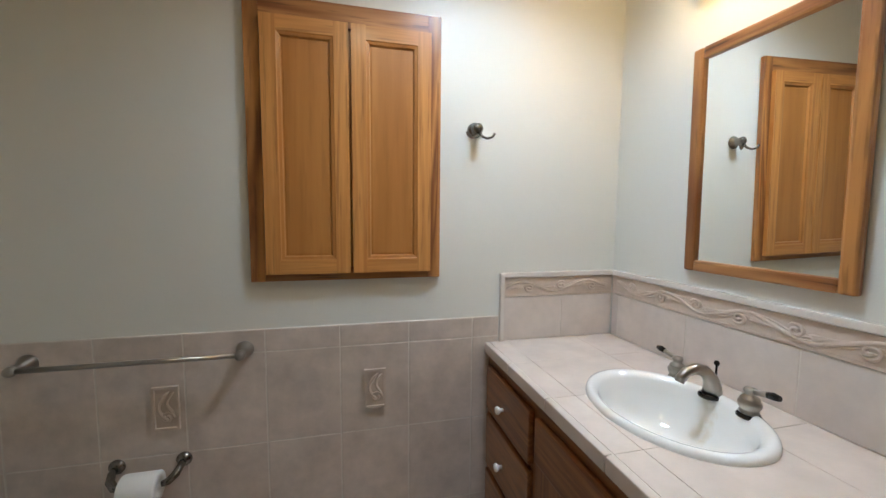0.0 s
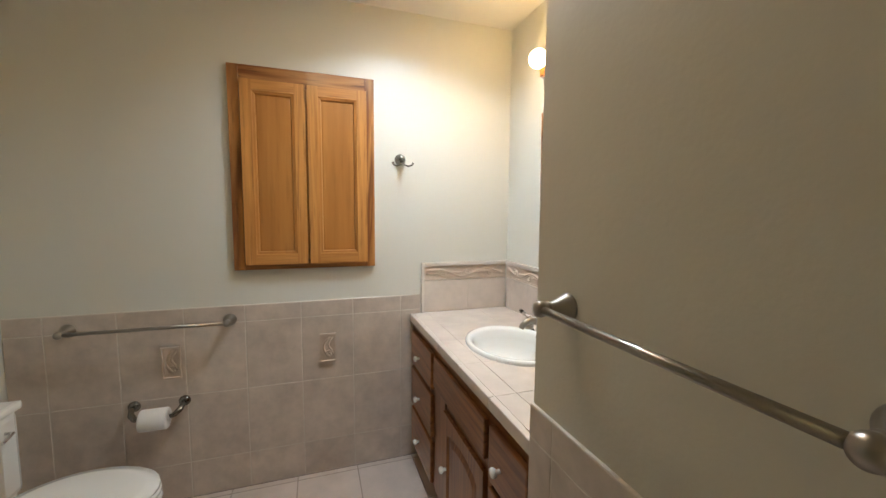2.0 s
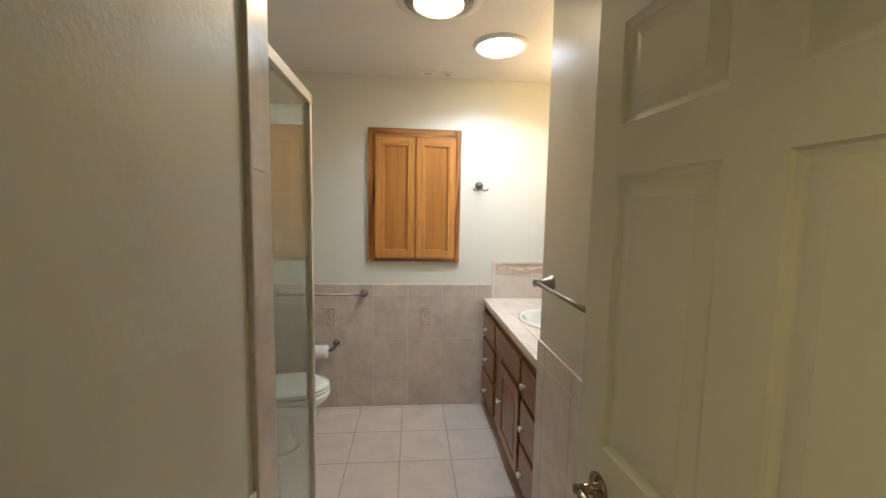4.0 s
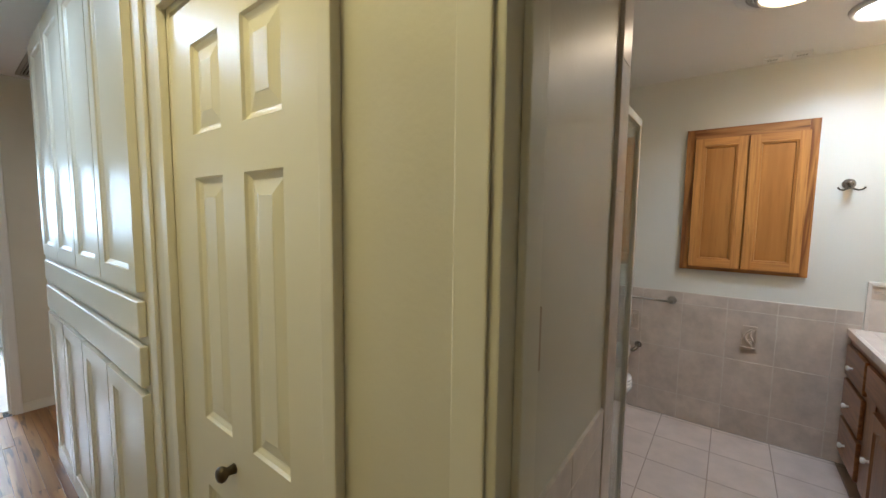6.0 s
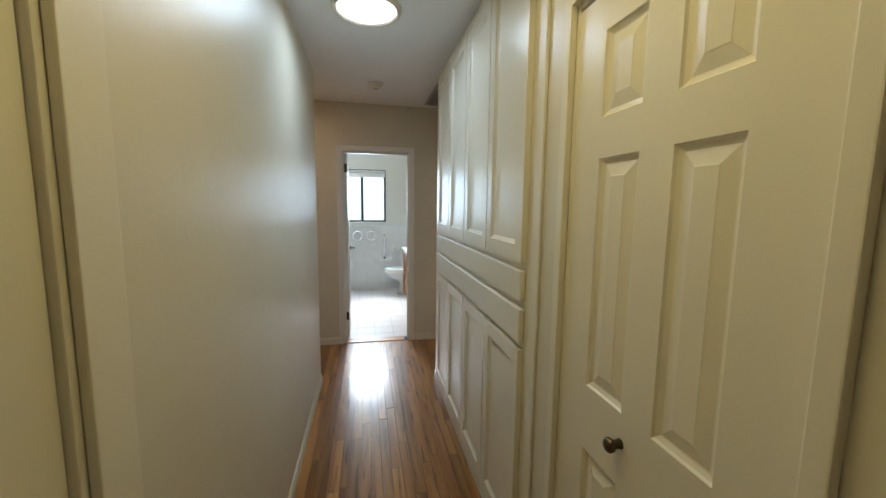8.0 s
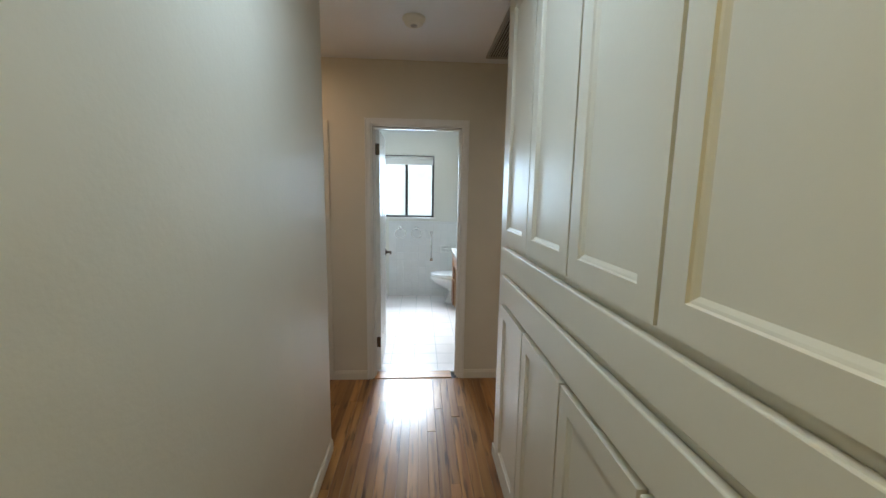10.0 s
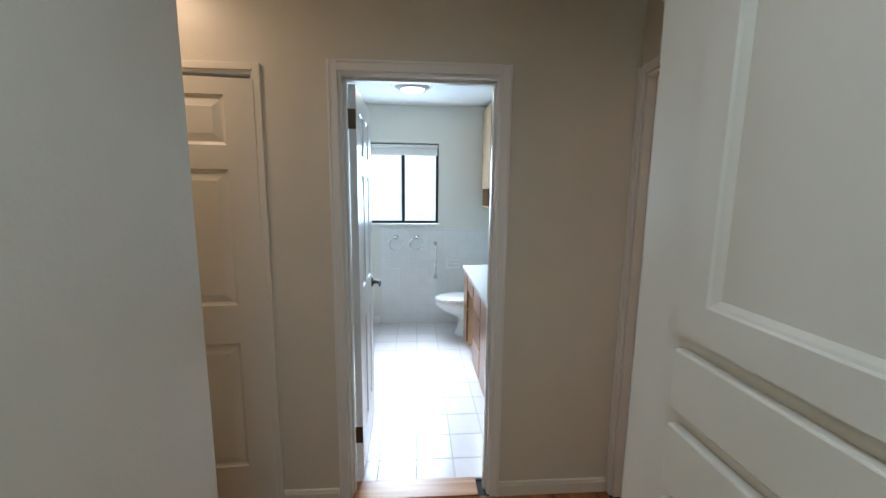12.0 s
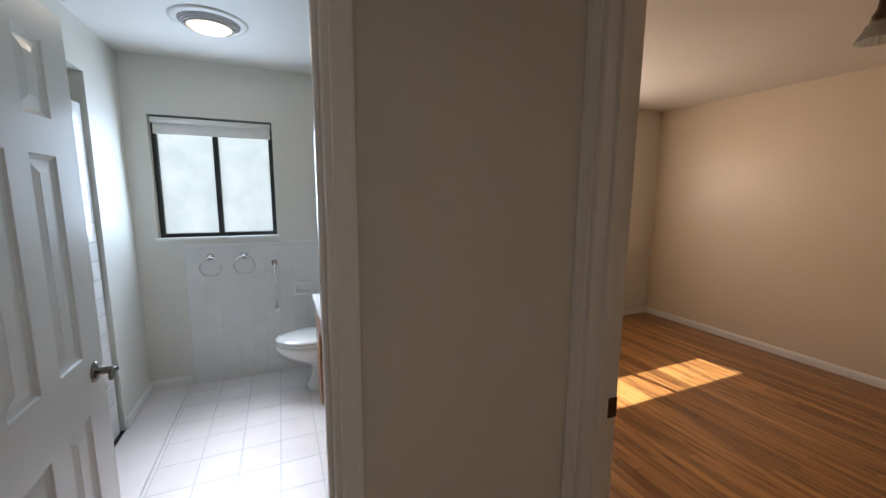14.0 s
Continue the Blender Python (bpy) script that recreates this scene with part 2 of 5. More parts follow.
GROUT_D = mat("floor_grout", (0.38, 0.31, 0.26), 0.9, vary=0.2, vscale=25, fine=0.5)
GROUT_WW = mat("white_wall_grout", (0.66, 0.67, 0.68), 0.8, vary=0.08, vscale=25, fine=0.3)
GROUT_W = mat("grey_grout", (0.55, 0.55, 0.54), 0.9, vary=0.1, vscale=25, fine=0.4)
WTILE = mat("white_wall_tile", (0.78, 0.78, 0.77), 0.18, vary=0.03, vscale=6, per_object=0.02)
WTILE_F = mat("white_floor_tile", (0.70, 0.65, 0.63), 0.28, vary=0.04, vscale=6, per_object=0.03)
GTILE = mat("pale_green_tile", (0.50, 0.62, 0.58), 0.2, vary=0.05, vscale=6, per_object=0.04)
PORC = mat("porcelain", (0.84, 0.84, 0.82), 0.1, coat=0.5)


def stained_basin():
    """Porcelain with a tan water stain running down under the spout."""
    m = PORC.copy()
    m.name = "stained_porcelain"
    nt = m.node_tree
    b = nt.nodes["Principled BSDF"]
    tc = nt.nodes.new("ShaderNodeTexCoord")
    mp = nt.nodes.new("ShaderNodeVectorMath")
    mp.operation = "MULTIPLY_ADD"
    mp.inputs[1].default_value = (15.0, 40.0, 0.0)
    mp.inputs[2].default_value = (-1.95, 0.0, 0.0)
    nt.links.new(tc.outputs["Object"], mp.inputs[0])
    ln = nt.nodes.new("ShaderNodeVectorMath")
    ln.operation = "LENGTH"
    nt.links.new(mp.outputs[0], ln.inputs[0])
    nz = nt.nodes.new("ShaderNodeTexNoise")
    nz.inputs["Scale"].default_value = 60
    nt.links.new(tc.outputs["Object"], nz.inputs["Vector"])
    ad = nt.nodes.new("ShaderNodeMath")
    nt.links.new(ln.outputs["Value"], ad.inputs[0])
    nt.links.new(nz.outputs["Fac"], ad.inputs[1])
    mr = nt.nodes.new("ShaderNodeMapRange")
    mr.inputs["From Min"].default_value, mr.inputs["From Max"].default_value = 1.2, 0.55
    mr.inputs["To Max"].default_value = 0.45
    nt.links.new(ad.outputs[0], mr.inputs["Value"])
    mx = nt.nodes.new("ShaderNodeMix")
    mx.data_type = "RGBA"
    mx.inputs["A"].default_value = (0.84, 0.84, 0.82, 1)
    mx.inputs["B"].default_value = (0.60, 0.46, 0.26, 1)
    nt.links.new(mr.outputs["Result"], mx.inputs["Factor"])
    nt.links.new(mx.outputs["Result"], b.inputs["Base Color"])
    return m


PORC_S = stained_basin()
NICKEL = mat("brushed_nickel", (0.38, 0.35, 0.31), 0.3, metal=1.0, fine=0.1, fscale=400)
NICKEL_D = mat("dark_nickel", (0.20, 0.185, 0.165), 0.24, metal=1.0, fine=0.1, fscale=400)
BRASS = mat("antique_brass", (0.30, 0.24, 0.15), 0.2, metal=1.0)
CHROME = mat("chrome", (0.75, 0.75, 0.75), 0.1, metal=1.0)
BLACKN = mat("black_nickel", (0.03, 0.03, 0.03), 0.15, metal=0.6)
BRONZE = mat("dark_bronze", (0.10, 0.075, 0.05), 0.35, metal=0.9)
ALU = mat("satin_aluminium", (0.72, 0.68, 0.60), 0.35, metal=0.7)
BLACKF = mat("black_window_frame", (0.02, 0.022, 0.024), 0.4)
SWITCHP = mat("satin_tan_metal", (0.46, 0.36, 0.25), 0.3, metal=0.6)
PLASTIC = mat("ivory_plastic", (0.74, 0.70, 0.60), 0.35)
WKNOB = mat("white_ceramic", (0.82, 0.81, 0.78), 0.15)
PAPER = mat("toilet_paper", (0.86, 0.85, 0.83), 0.9, fine=0.4, fscale=500)
# near-black standing in for shade in vents and openings; also under the floor boards
DARK = mat("dark_gap", (0.03, 0.025, 0.02), 0.8)
VENTP = mat("vent_grey", (0.42, 0.40, 0.37), 0.5)
FABRIC = mat("roller_shade_fabric", (0.80, 0.80, 0.78), 0.9, fine=0.3)
BLIND = mat("tan_blind", (0.62, 0.50, 0.36), 0.7, fine=0.3)
GLOBE = mat("lit_globe", (0.9, 0.85, 0.7), 0.3, emit=(1.0, 0.66, 0.27), strength=3.94)
LENS_W = mat("lit_warm_lens", (0.9, 0.9, 0.85), 0.4, emit=(1.0, 0.76, 0.46), strength=0.5)
LENS_C = mat("lit_daylight_lens", (0.9, 0.9, 0.9), 0.4, emit=(0.92, 0.96, 1.0), strength=1.16)
MIRROR = mat("mirror_glass", (0.92, 0.94, 0.93), 0.01, metal=1.0)
CLEAR = glass("clear_glass", (0.90, 0.94, 0.92))
PANE = glass("window_glass", (0.99, 1.0, 1.0))
FROST = glass("frosted_glass", (0.95, 0.98, 1.0), 1.0)
SCREENED = glass("screened_window_glass", (0.86, 0.88, 0.88))
SHADE_GLASS = glass("frosted_lamp_glass", (0.9, 0.88, 0.85), 0.35)
BARK = mat("bark", (0.10, 0.07, 0.05), 0.9, vary=0.3, vscale=20, bump=0.5, bscale=40)
LEAF = mat("leaf", (0.12, 0.20, 0.06), 0.45, vary=0.35, vscale=9)
LEAF.node_tree.nodes["Principled BSDF"].inputs["Subsurface Weight"].default_value = 0.0
_tl = LEAF.node_tree.nodes.new("ShaderNodeBsdfTranslucent")
_tl.inputs["Color"].default_value = (0.36, 0.52, 0.22, 1)
_mx = LEAF.node_tree.nodes.new("ShaderNodeMixShader")
_mx.inputs[0].default_value = 0.5
LEAF.node_tree.links.new(LEAF.node_tree.nodes["Principled BSDF"].outputs[0], _mx.inputs[1])
LEAF.node_tree.links.new(_tl.outputs[0], _mx.inputs[2])
LEAF.node_tree.links.new(_mx.outputs[0], LEAF.node_tree.nodes["Material Output"].inputs["Surface"])
GROUND = mat("ground", (0.16, 0.13, 0.09), 0.95, vary=0.3, vscale=2, bump=0.4, bscale=8)


# ---- mesh helpers ----
def bx(bm, x0, x1, y0, y1, z0, z1, bev=0.0):
    """A box, with bevelled edges where bev is given."""
    if bev:
        t = bmesh.new()
        bx(t, x0, x1, y0, y1, z0, z1)
        bmesh.ops.bevel(t, geom=t.edges[:], offset=bev, segments=2, affect="EDGES", profile=0.6)
        merge(bm, t)
        return
    v = [bm.verts.new((x, y, z)) for x in (x0, x1) for y in (y0, y1) for z in (z0, z1)]
    for f in ((0, 1, 3, 2), (4, 6, 7, 5), (0, 4, 5, 1), (2, 3, 7, 6), (0, 2, 6, 4), (1, 5, 7, 3)):
        bm.faces.new([v[i] for i in f])


def merge(bm, other, m=None):
    """Adds all of other to bm, moved by m, and frees it."""
    table = {}
    for v in other.verts:
        table[v] = bm.verts.new(m @ v.co if m else v.co)
    for f in other.faces:
        nf = bm.faces.new([table[v] for v in f.verts])
        nf.smooth = f.smooth
    other.free()


def rod(bm, a, b, r0, r1=None, seg=16, caps=True):
    """A round bar from a to b."""
    a, b = Vector(a), Vector(b)
    r1 = r0 if r1 is None else r1
    q = (b - a).to_track_quat("Z", "Y")
    rings = []
    for p, r in ((a, r0), (b, r1)):
        rings.append([bm.verts.new(p + q @ Vector((r * math.cos(2 * math.pi * i / seg), r * math.sin(2 * math.pi * i / seg), 0))) for i in range(seg)])
    for i in range(seg):
        f = bm.faces.new((rings[0][i], rings[0][(i + 1) % seg], rings[1][(i + 1) % seg], rings[1][i]))
        f.smooth = True
    if caps:
        bm.faces.new(rings[0][::-1])
        bm.faces.new(rings[1])


def pipe(bm, points, r, seg=10):
    """A tube along a smooth line of points; r is one radius or one for each point."""
    pts = [Vector(p) for p in points]
    rs = r if isinstance(r, (list, tuple)) else [r] * len(pts)
    rings, ref = [], None
    for i, p in enumerate(pts):
        d = (pts[min(i + 1, len(pts) - 1)] - pts[max(i - 1, 0)]).normalized()
        if ref is None:
            ref = d.orthogonal().normalized()
        ref = (ref - d * ref.dot(d)).normalized()
        s = d.cross(ref)
        rings.append([bm.verts.new(p + rs[i] * (ref * math.cos(2 * math.pi * k / seg) + s * math.sin(2 * math.pi * k / seg))) for k in range(seg)])
    for a, b in zip(rings, rings[1:]):
        for k in range(seg):
            f = bm.faces.new((a[k], a[(k + 1) % seg], b[(k + 1) % seg], b[k]))
            f.smooth = True
    bm.faces.new(rings[0][::-1])
    bm.faces.new(rings[-1])


def lathe(bm, profile, m=None, seg=24, sx=1.0, sy=1.0):
    """Turns a profile of (radius, height) round z, and moves it by m."""
    m = m or Matrix.Identity(4)
    rings = []
    for r, z in profile:
        if r < 1e-6:
            rings.append([bm.verts.new(m @ Vector((0, 0, z)))])
        else:
            rings.append([bm.verts.new(m @ Vector((sx * r * math.cos(2 * math.pi * i / seg), sy * r * math.sin(2 * math.pi * i / seg), z))) for i in range(seg)])
    for a, b in zip(rings, rings[1:]):
        for i in range(seg):
            j = (i + 1) % seg
            if len(a) == 1 and len(b) == 1:
                continue
            if len(a) == 1:
                f = bm.faces.new((a[0], b[i], b[j]))
            elif len(b) == 1:
                f = bm.faces.new((a[i], a[j], b[0]))
            else:
                f = bm.faces.new((a[i], a[j], b[j], b[i]))
            f.smooth = True


def part(name, bm, material, parent=None, label="", kind="", category="", smooth=False):
    """One mesh object out of a bmesh."""
    bmesh.ops.recalc_face_normals(bm, faces=bm.faces[:])
    me = bpy.data.meshes.new(name)
    bm.to_mesh(me)
    bm.free()
    me.materials.append(material)
    if smooth:
        for p in me.polygons:
            p.use_smooth = True
    ob = new(name, me)
    ob.parent = parent
    return tagged(ob, label, category, "", kind)


def thing(name, place, label, category, group="", rz=0):
    ob = new(name)
    ob.empty_display_size = 0.1
    ob.matrix_world = pose(*place, 0, 0, rz)
    return tagged(ob, label, category, group)


def block(name, x0, x1, y0, y1, z0, z1, material, parent=None, label="", kind="structure", bev=0.0):
    bm = bmesh.new()
    bx(bm, x0, x1, y0, y1, z0, z1, bev)
    return part(name, bm, material, parent, label, kind if not parent else "")


def ring_face(bm, x0, x1, z0, z1, steps):
    """Nested rectangles in the plane of x and z: steps are (inset, y) pairs, closed in the middle."""
    rings = []
    for ins, y in steps:
        rings.append([bm.verts.new(p) for p in ((x0 + ins, y, z0 + ins), (x1 - ins, y, z0 + ins), (x1 - ins, y, z1 - ins), (x0 + ins, y, z1 - ins))])
    for a, b in zip(rings, rings[1:]):
        for i in range(4):
            bm.faces.new((a[i], a[(i + 1) % 4], b[(i + 1) % 4], b[i]))
    bm.faces.new(rings[-1])


RAISED = ((0.0, 0.0), (0.004, 0.006), (0.012, 0.010), (0.016, 0.011), (0.045, 0.004), (0.047, 0.003))
RECESS = ((0.0, 0.0), (0.003, 0.003), (0.012, 0.005), (0.016, 0.013), (0.020, 0.013), (0.022, 0.012))


def panelled(parent, w, h, t, cols, rows, material, panel_material=None, profile=RAISED, both=False, rail_material=None, frame_name="door_frame"):
    """A panelled leaf from x 0 to w and z 0 to h, its front at y 0 and its back at y t. cols and rows: the panels' spans."""
    bm = bmesh.new()
    xs = [0.0] + [v for c in cols for v in c] + [w]
    for i in range(0, len(xs), 2):
        bx(bm, xs[i], xs[i + 1], 0, t, 0, h)
    part(frame_name, bm, material, parent)
    zs = [0.0] + [v for r in rows for v in r] + [h]
    for c in cols:
        for i in range(0, len(zs), 2):
            bm = bmesh.new()
            bx(bm, c[0], c[1], 0, t, zs[i], zs[i + 1])
            part("rail", bm, rail_material or material, parent)
    for r in rows:
        for c in cols:
            bm = bmesh.new()
            ring_face(bm, c[0], c[1], r[0], r[1], profile)
            if both:
                ring_face(bm, c[0], c[1], r[0], r[1], [(i, t - y) for i, y in profile])
            part("panel", bm, panel_material or material, parent)


def bevel_edges(ob, width=0.003, segments=2):
    md = ob.modifiers.new("bevel", "BEVEL")
    md.width, md.segments, md.limit_method = width, segments, "ANGLE"
    return ob


# ---- large structure ----
BH, HH, B2H, RH = 2.56, 2.505, 2.483, 2.545   # ceiling heights
TOP = 2.75
S = "structure"
block("sub_floor", -7.30, 1.30, -4.10, 2.90, -0.20, -0.016, GROUT_D, label="concrete and timber floor base under all rooms")

# bath one
block("wall_bath_back", -1.52, 1.18, 1.46, 1.58, 0, TOP, PAINT_FLAT, label="pale painted bathroom wall with towel bar and cabinet")
block("wall_bath_mirror", 1.06, 1.18, -1.41, 1.458, 0, TOP, PAINT_FLAT, label="pale painted wall behind the vanity mirror")
block("wall_bath_side", 0.43, 0.55, -1.41, 0.115, 0, TOP, PAINT, label="cream painted short wall beside the vanity")
block("wall_bath_toilet", -1.52, -1.40, -0.77, 1.458, 0, TOP, PAINT_FLAT, label="pale painted wall behind the toilet")
block("wall_bath_switch", -0.575, -0.455, -1.41, -0.77, 0, TOP, PAINT, label="cream painted wall with a light switch")
block("wall_shower", -1.398, -0.458, -0.768, -0.672, 0, TOP, TILE, label="beige tiled shower wall")
block("ceiling_bath", -1.40, 1.06, -1.41, 1.46, BH, BH + 0.1, CEIL, label="off-white painted bathroom ceiling")

# hall: the wall with the bathroom door, the closet and the built-in cupboards
HW = -1.53
block("wall_hall_east_part", 0.395, 1.18, HW, -1.41, 0, TOP, PAINT, label="cream painted hall wall beside the bathroom door")
block("wall_hall_over_bath_door", -0.405, 0.395, HW, -1.41, 2.06, TOP, PAINT, label="cream painted wall over the bathroom door")
block("wall_hall_pier", -0.69, -0.405, HW, -1.41, 0, TOP, PAINT, label="cream painted glossy hall wall between two doors")
block("wall_hall_over_closet", -1.35, -0.69, HW, -1.41, 2.045, TOP, PAINT, label="cream painted wall over the closet door")
block("wall_hall_closet_pier", -1.56, -1.35, HW, -1.41, 0, TOP, PAINT, label="cream painted wall beside the cupboards")
block("wall_hall_left", -3.53, -0.925, -2.615, -2.495, 0, TOP, PAINT, label="cream painted glossy hall wall")
block("wall_hall_left_over_door", -0.925, -0.165, -2.615, -2.495, 2.06, TOP, PAINT, label="cream painted wall over the hall door")
block("wall_hall_left_end", -0.165, 1.18, -2.615, -2.495, 0, TOP, PAINT, label="cream painted glossy hall wall")
block("wall_behind_hall_door", -1.0, 0.0, -2.80, -2.72, 0, TOP, PAINT)
block("wall_hall_end", 1.06, 1.18, -2.494, -1.53, 0, TOP, PAINT, label="cream painted wall at the end of the hall")
block("wall_closet_back", -1.56, -0.576, -0.92, -0.80, 0, TOP, PAINT)
block("ceiling_hall", -4.53, 1.06, -3.98, -1.02, HH, HH + 0.1, CEIL_GLOSS, label="white painted hall ceiling, tinted blue for the daylight on it")

# landing at the far end of the hall
block("wall_landing_closet_side", -4.53, -4.41, -4.10, -3.475, 0, TOP, PAINT, label="tan painted landing wall")
block("wall_landing_over_closet", -4.53, -4.41, -3.475, -2.70, 2.035, TOP, PAINT, label="tan painted wall over the folding door")
block("wall_landing_middle", -4.53, -4.41, -2.70, -2.36, 0, TOP, PAINT, label="tan painted wall between two doors")
block("wall_landing_over_door", -4.53, -4.41, -2.36, -1.645, 2.045, TOP, PAINT, label="tan painted wall over the bathroom door")
block("wall_landing_right", -4.53, -4.41, -1.645, -1.02, 0, TOP, PAINT, label="tan painted wall beside the bathroom door")
block("wall_landing_left", -4.41, -3.31, -4.10, -3.98, 0, TOP, PAINT)
block("wall_landing_near", -3.53, -3.41, -3.98, -2.617, 0, TOP, PAINT)
block("wall_closet_inside", -5.1, -4.53, -3.60, -3.48, 0, TOP, PAINT)
# track board added in near-black to give the gap over the leaves its shade
block("closet_track", -4.500, -4.462, -3.455, -2.72, 1.985, 2.034, DARK, label="dark track that fills the shaded gap over the folding door")
block("wall_closet_inside_back", -5.1, -4.98, -3.47, -2.86, 0, TOP, PAINT)

# wall between hall and bedroom
block("wall_bedroom_door_over", -4.375, -3.60, -1.02, -0.90, 2.06, TOP, PAINT, label="painted wall over the bedroom door")
block("wall_bedroom_door_side", -4.53, -4.375, -1.018, -0.90, 0, TOP, PAINT)
block("wall_bedroom_near", -3.60, -1.9, -1.02, -0.90, 0, TOP, PAINT)

# bath two
block("wall_bath_two_right", -7.06, -4.53, -1.10, -0.90, 0, TOP, PAINT_FLAT, label="white painted bathroom wall")
block("wall_bath_two_left", -7.06, -6.52, -2.85, -2.73, 0, TOP, PAINT_FLAT, label="white painted bathroom wall")
block("wall_bath_two_header", -6.52, -4.53, -2.85, -2.73, 2.20, TOP, PAINT_FLAT, label="white painted wall over the shower")
block("wall_bath_two_shower_end", -6.64, -6.52, -3.60, -2.85, 0, TOP, GTILE)
block("wall_bath_two_shower_back", -6.52, -5.1, -3.72, -3.60, 0, TOP, GTILE)
block("ceiling_bath_two", -7.06, -4.53, -3.6, -1.10, B2H, B2H + 0.1, CEIL, label="white painted ceiling")

# outside wall with both windows
WX0, WX1 = -7.165, -7.06
block("wall_outside_low", WX0, WX1, -3.72, 2.77, 0, 1.18, PAINT_FLAT, label="painted outside wall below the windows")
block("wall_outside_high", WX0, WX1, -3.72, 2.77, 2.08, TOP, PAINT_FLAT, label="painted outside wall above the windows")
block("wall_outside_left", WX0, WX1, -3.72, -2.59, 1.18, 2.08, PAINT_FLAT)
block("wall_outside_middle", WX0, WX1, -1.775, -0.09, 1.18, 2.08, PAINT_FLAT)
block("wall_outside_under_bedroom_window", WX0, WX1, -0.09, 1.69, 1.18, 1.51, BED_WARMED)
block("wall_outside_right", WX0, WX1, 1.69, 2.77, 1.18, 2.08, PAINT_FLAT)

# bedroom
block("wall_bedroom_north", -7.06, -1.9, 2.65, 2.77, 0, TOP, BED_WARMED, label="peach lit painted bedroom wall")
block("wall_bedroom_east", -1.9, -1.78, -1.02, 2.77, 0, TOP, BED_WARMED)
block("ceiling_bedroom", -7.06, -1.9, -0.90, 2.65, RH, RH + 0.1, CEIL, label="off-white painted bedroom ceiling")
block("roof", -7.4, 1.4, -4.3, 3.0, TOP, TOP + 0.15, CEIL)


# ---- baseboards and casings ----
def baseboard(axis, a0, a1, face, side, name="baseboard", h=0.075, material=TRIM):
    """A baseboard along axis from a0 to a1, its back at face, standing out to side."""
    bm = bmesh.new()
    prof = ((0, 0), (0.012, 0), (0.012, h * 0.72), (0.008, h * 0.86), (0.008, h * 0.92), (0.003, h), (0, h))
    for p0, p1 in zip(prof, prof[1:] + prof[:1]):
        pts = []
        for (d, z), a in ((p0, a0), (p1, a0), (p1, a1), (p0, a1)):
            pts.append((a, face + side * d, z) if axis == "x" else (face + side * d, a, z))
        bm.faces.new([bm.verts.new(p) for p in pts])
    for a in (a0, a1):
        bm.faces.new([bm.verts.new((a, face + side * d, z) if axis == "x" else (face + side * d, a, z)) for d, z in prof])
    bmesh.ops.remove_doubles(bm, verts=bm.verts[:], dist=1e-5)
    return part(name, bm, material, None, "painted wood baseboard with a moulded top", S)


baseboard("x", -3.525, -1.018, -2.495, 1)
baseboard("y", -2.673, -2.403, -4.41, 1)
baseboard("y", -1.604, -1.025, -4.41, 1)
baseboard("x", -0.68, -0.45, HW, -1)
baseboard("y", -0.90, 2.65, -7.06, 1, material=WHITE)
baseboard("x", -7.05, -1.9, 2.65, -1, material=WHITE)
baseboard("x", -7.05, -6.53, -2.73, 1, material=WHITE)
baseboard("y", -2.72, -2.46, -7.06, 1, material=WHITE)


def casing(name, axis, a0, a1, top, face, side, w=0.052, wall=0.12, material=TRIM, stop=True, thick=0.012, label="painted wood door casing"):
    """A cased opening from a0 to a1 in a wall whose seen face is at face and looks to side."""
    root = thing(name, (0, 0, 0), label, "door frame")
    root["kind"] = S

    def piece(nm, u0, u1, d0, d1, z0, z1, bev=0.003):
        bm = bmesh.new()
        lo, hi = sorted((face + side * d0, face + side * d1))
        if axis == "x":
            bx(bm, u0, u1, lo, hi, z0, z1, bev)
        else:
            bx(bm, lo, hi, u0, u1, z0, z1, bev)
        part(nm, bm, material, root)

    for d in (0, 1):
        o = 0.0 if d == 0 else -wall
        s = 1 if d == 0 else -1
        for u0, u1 in ((a0 - w, a0 + 0.004), (a1 - 0.004, a1 + w)):
            piece("side_casing", u0, u1, o, o + s * thick, 0, top + w)
            if material != WHITE:
                continue
            bead = (u0, u0 + 0.011) if u0 < a0 else (u1 - 0.011, u1)
            piece("casing_bead", *bead, o + s * (thick - 0.001), o + s * (thick + 0.005), 0, top + w, 0.002)
        piece("head_casing", a0 + 0.004, a1 - 0.004, o, o + s * thick, top - 0.004, top + w)
        if material != WHITE:
            continue
        piece("casing_bead", a0 + 0.004, a1 - 0.004, o + s * (thick - 0.001), o + s * (thick + 0.005), top + w - 0.011, top + w, 0.002)
    piece("jamb", a0, a0 + 0.018, -wall + 0.001, -0.001, 0, top)
    piece("jamb", a1 - 0.018, a1, -wall + 0.001, -0.001, 0, top)
    piece("head_jamb", a0 + 0.018, a1 - 0.018, -wall + 0.001, -0.001, top - 0.018, top)
    if stop:
        piece("stop", a0 + 0.018, a0 + 0.030, -0.075, -0.04, 0, top - 0.018)
        piece("stop", a1 - 0.030, a1 - 0.018, -0.075, -0.04, 0, top - 0.018)
        piece("head_stop", a0 + 0.030, a1 - 0.030, -0.075, -0.04, top - 0.030, top - 0.018)
    return root


casing("door_frame_bath", "x", -0.405, 0.395, 2.06, HW, -1, w=0.045, thick=0.005, label="cream painted bathroom door frame")
casing("door_frame_hall_closet", "x", -1.35, -0.69, 2.045, HW, -1, w=0.030, thick=0.020, stop=False, label="cream painted closet door frame")
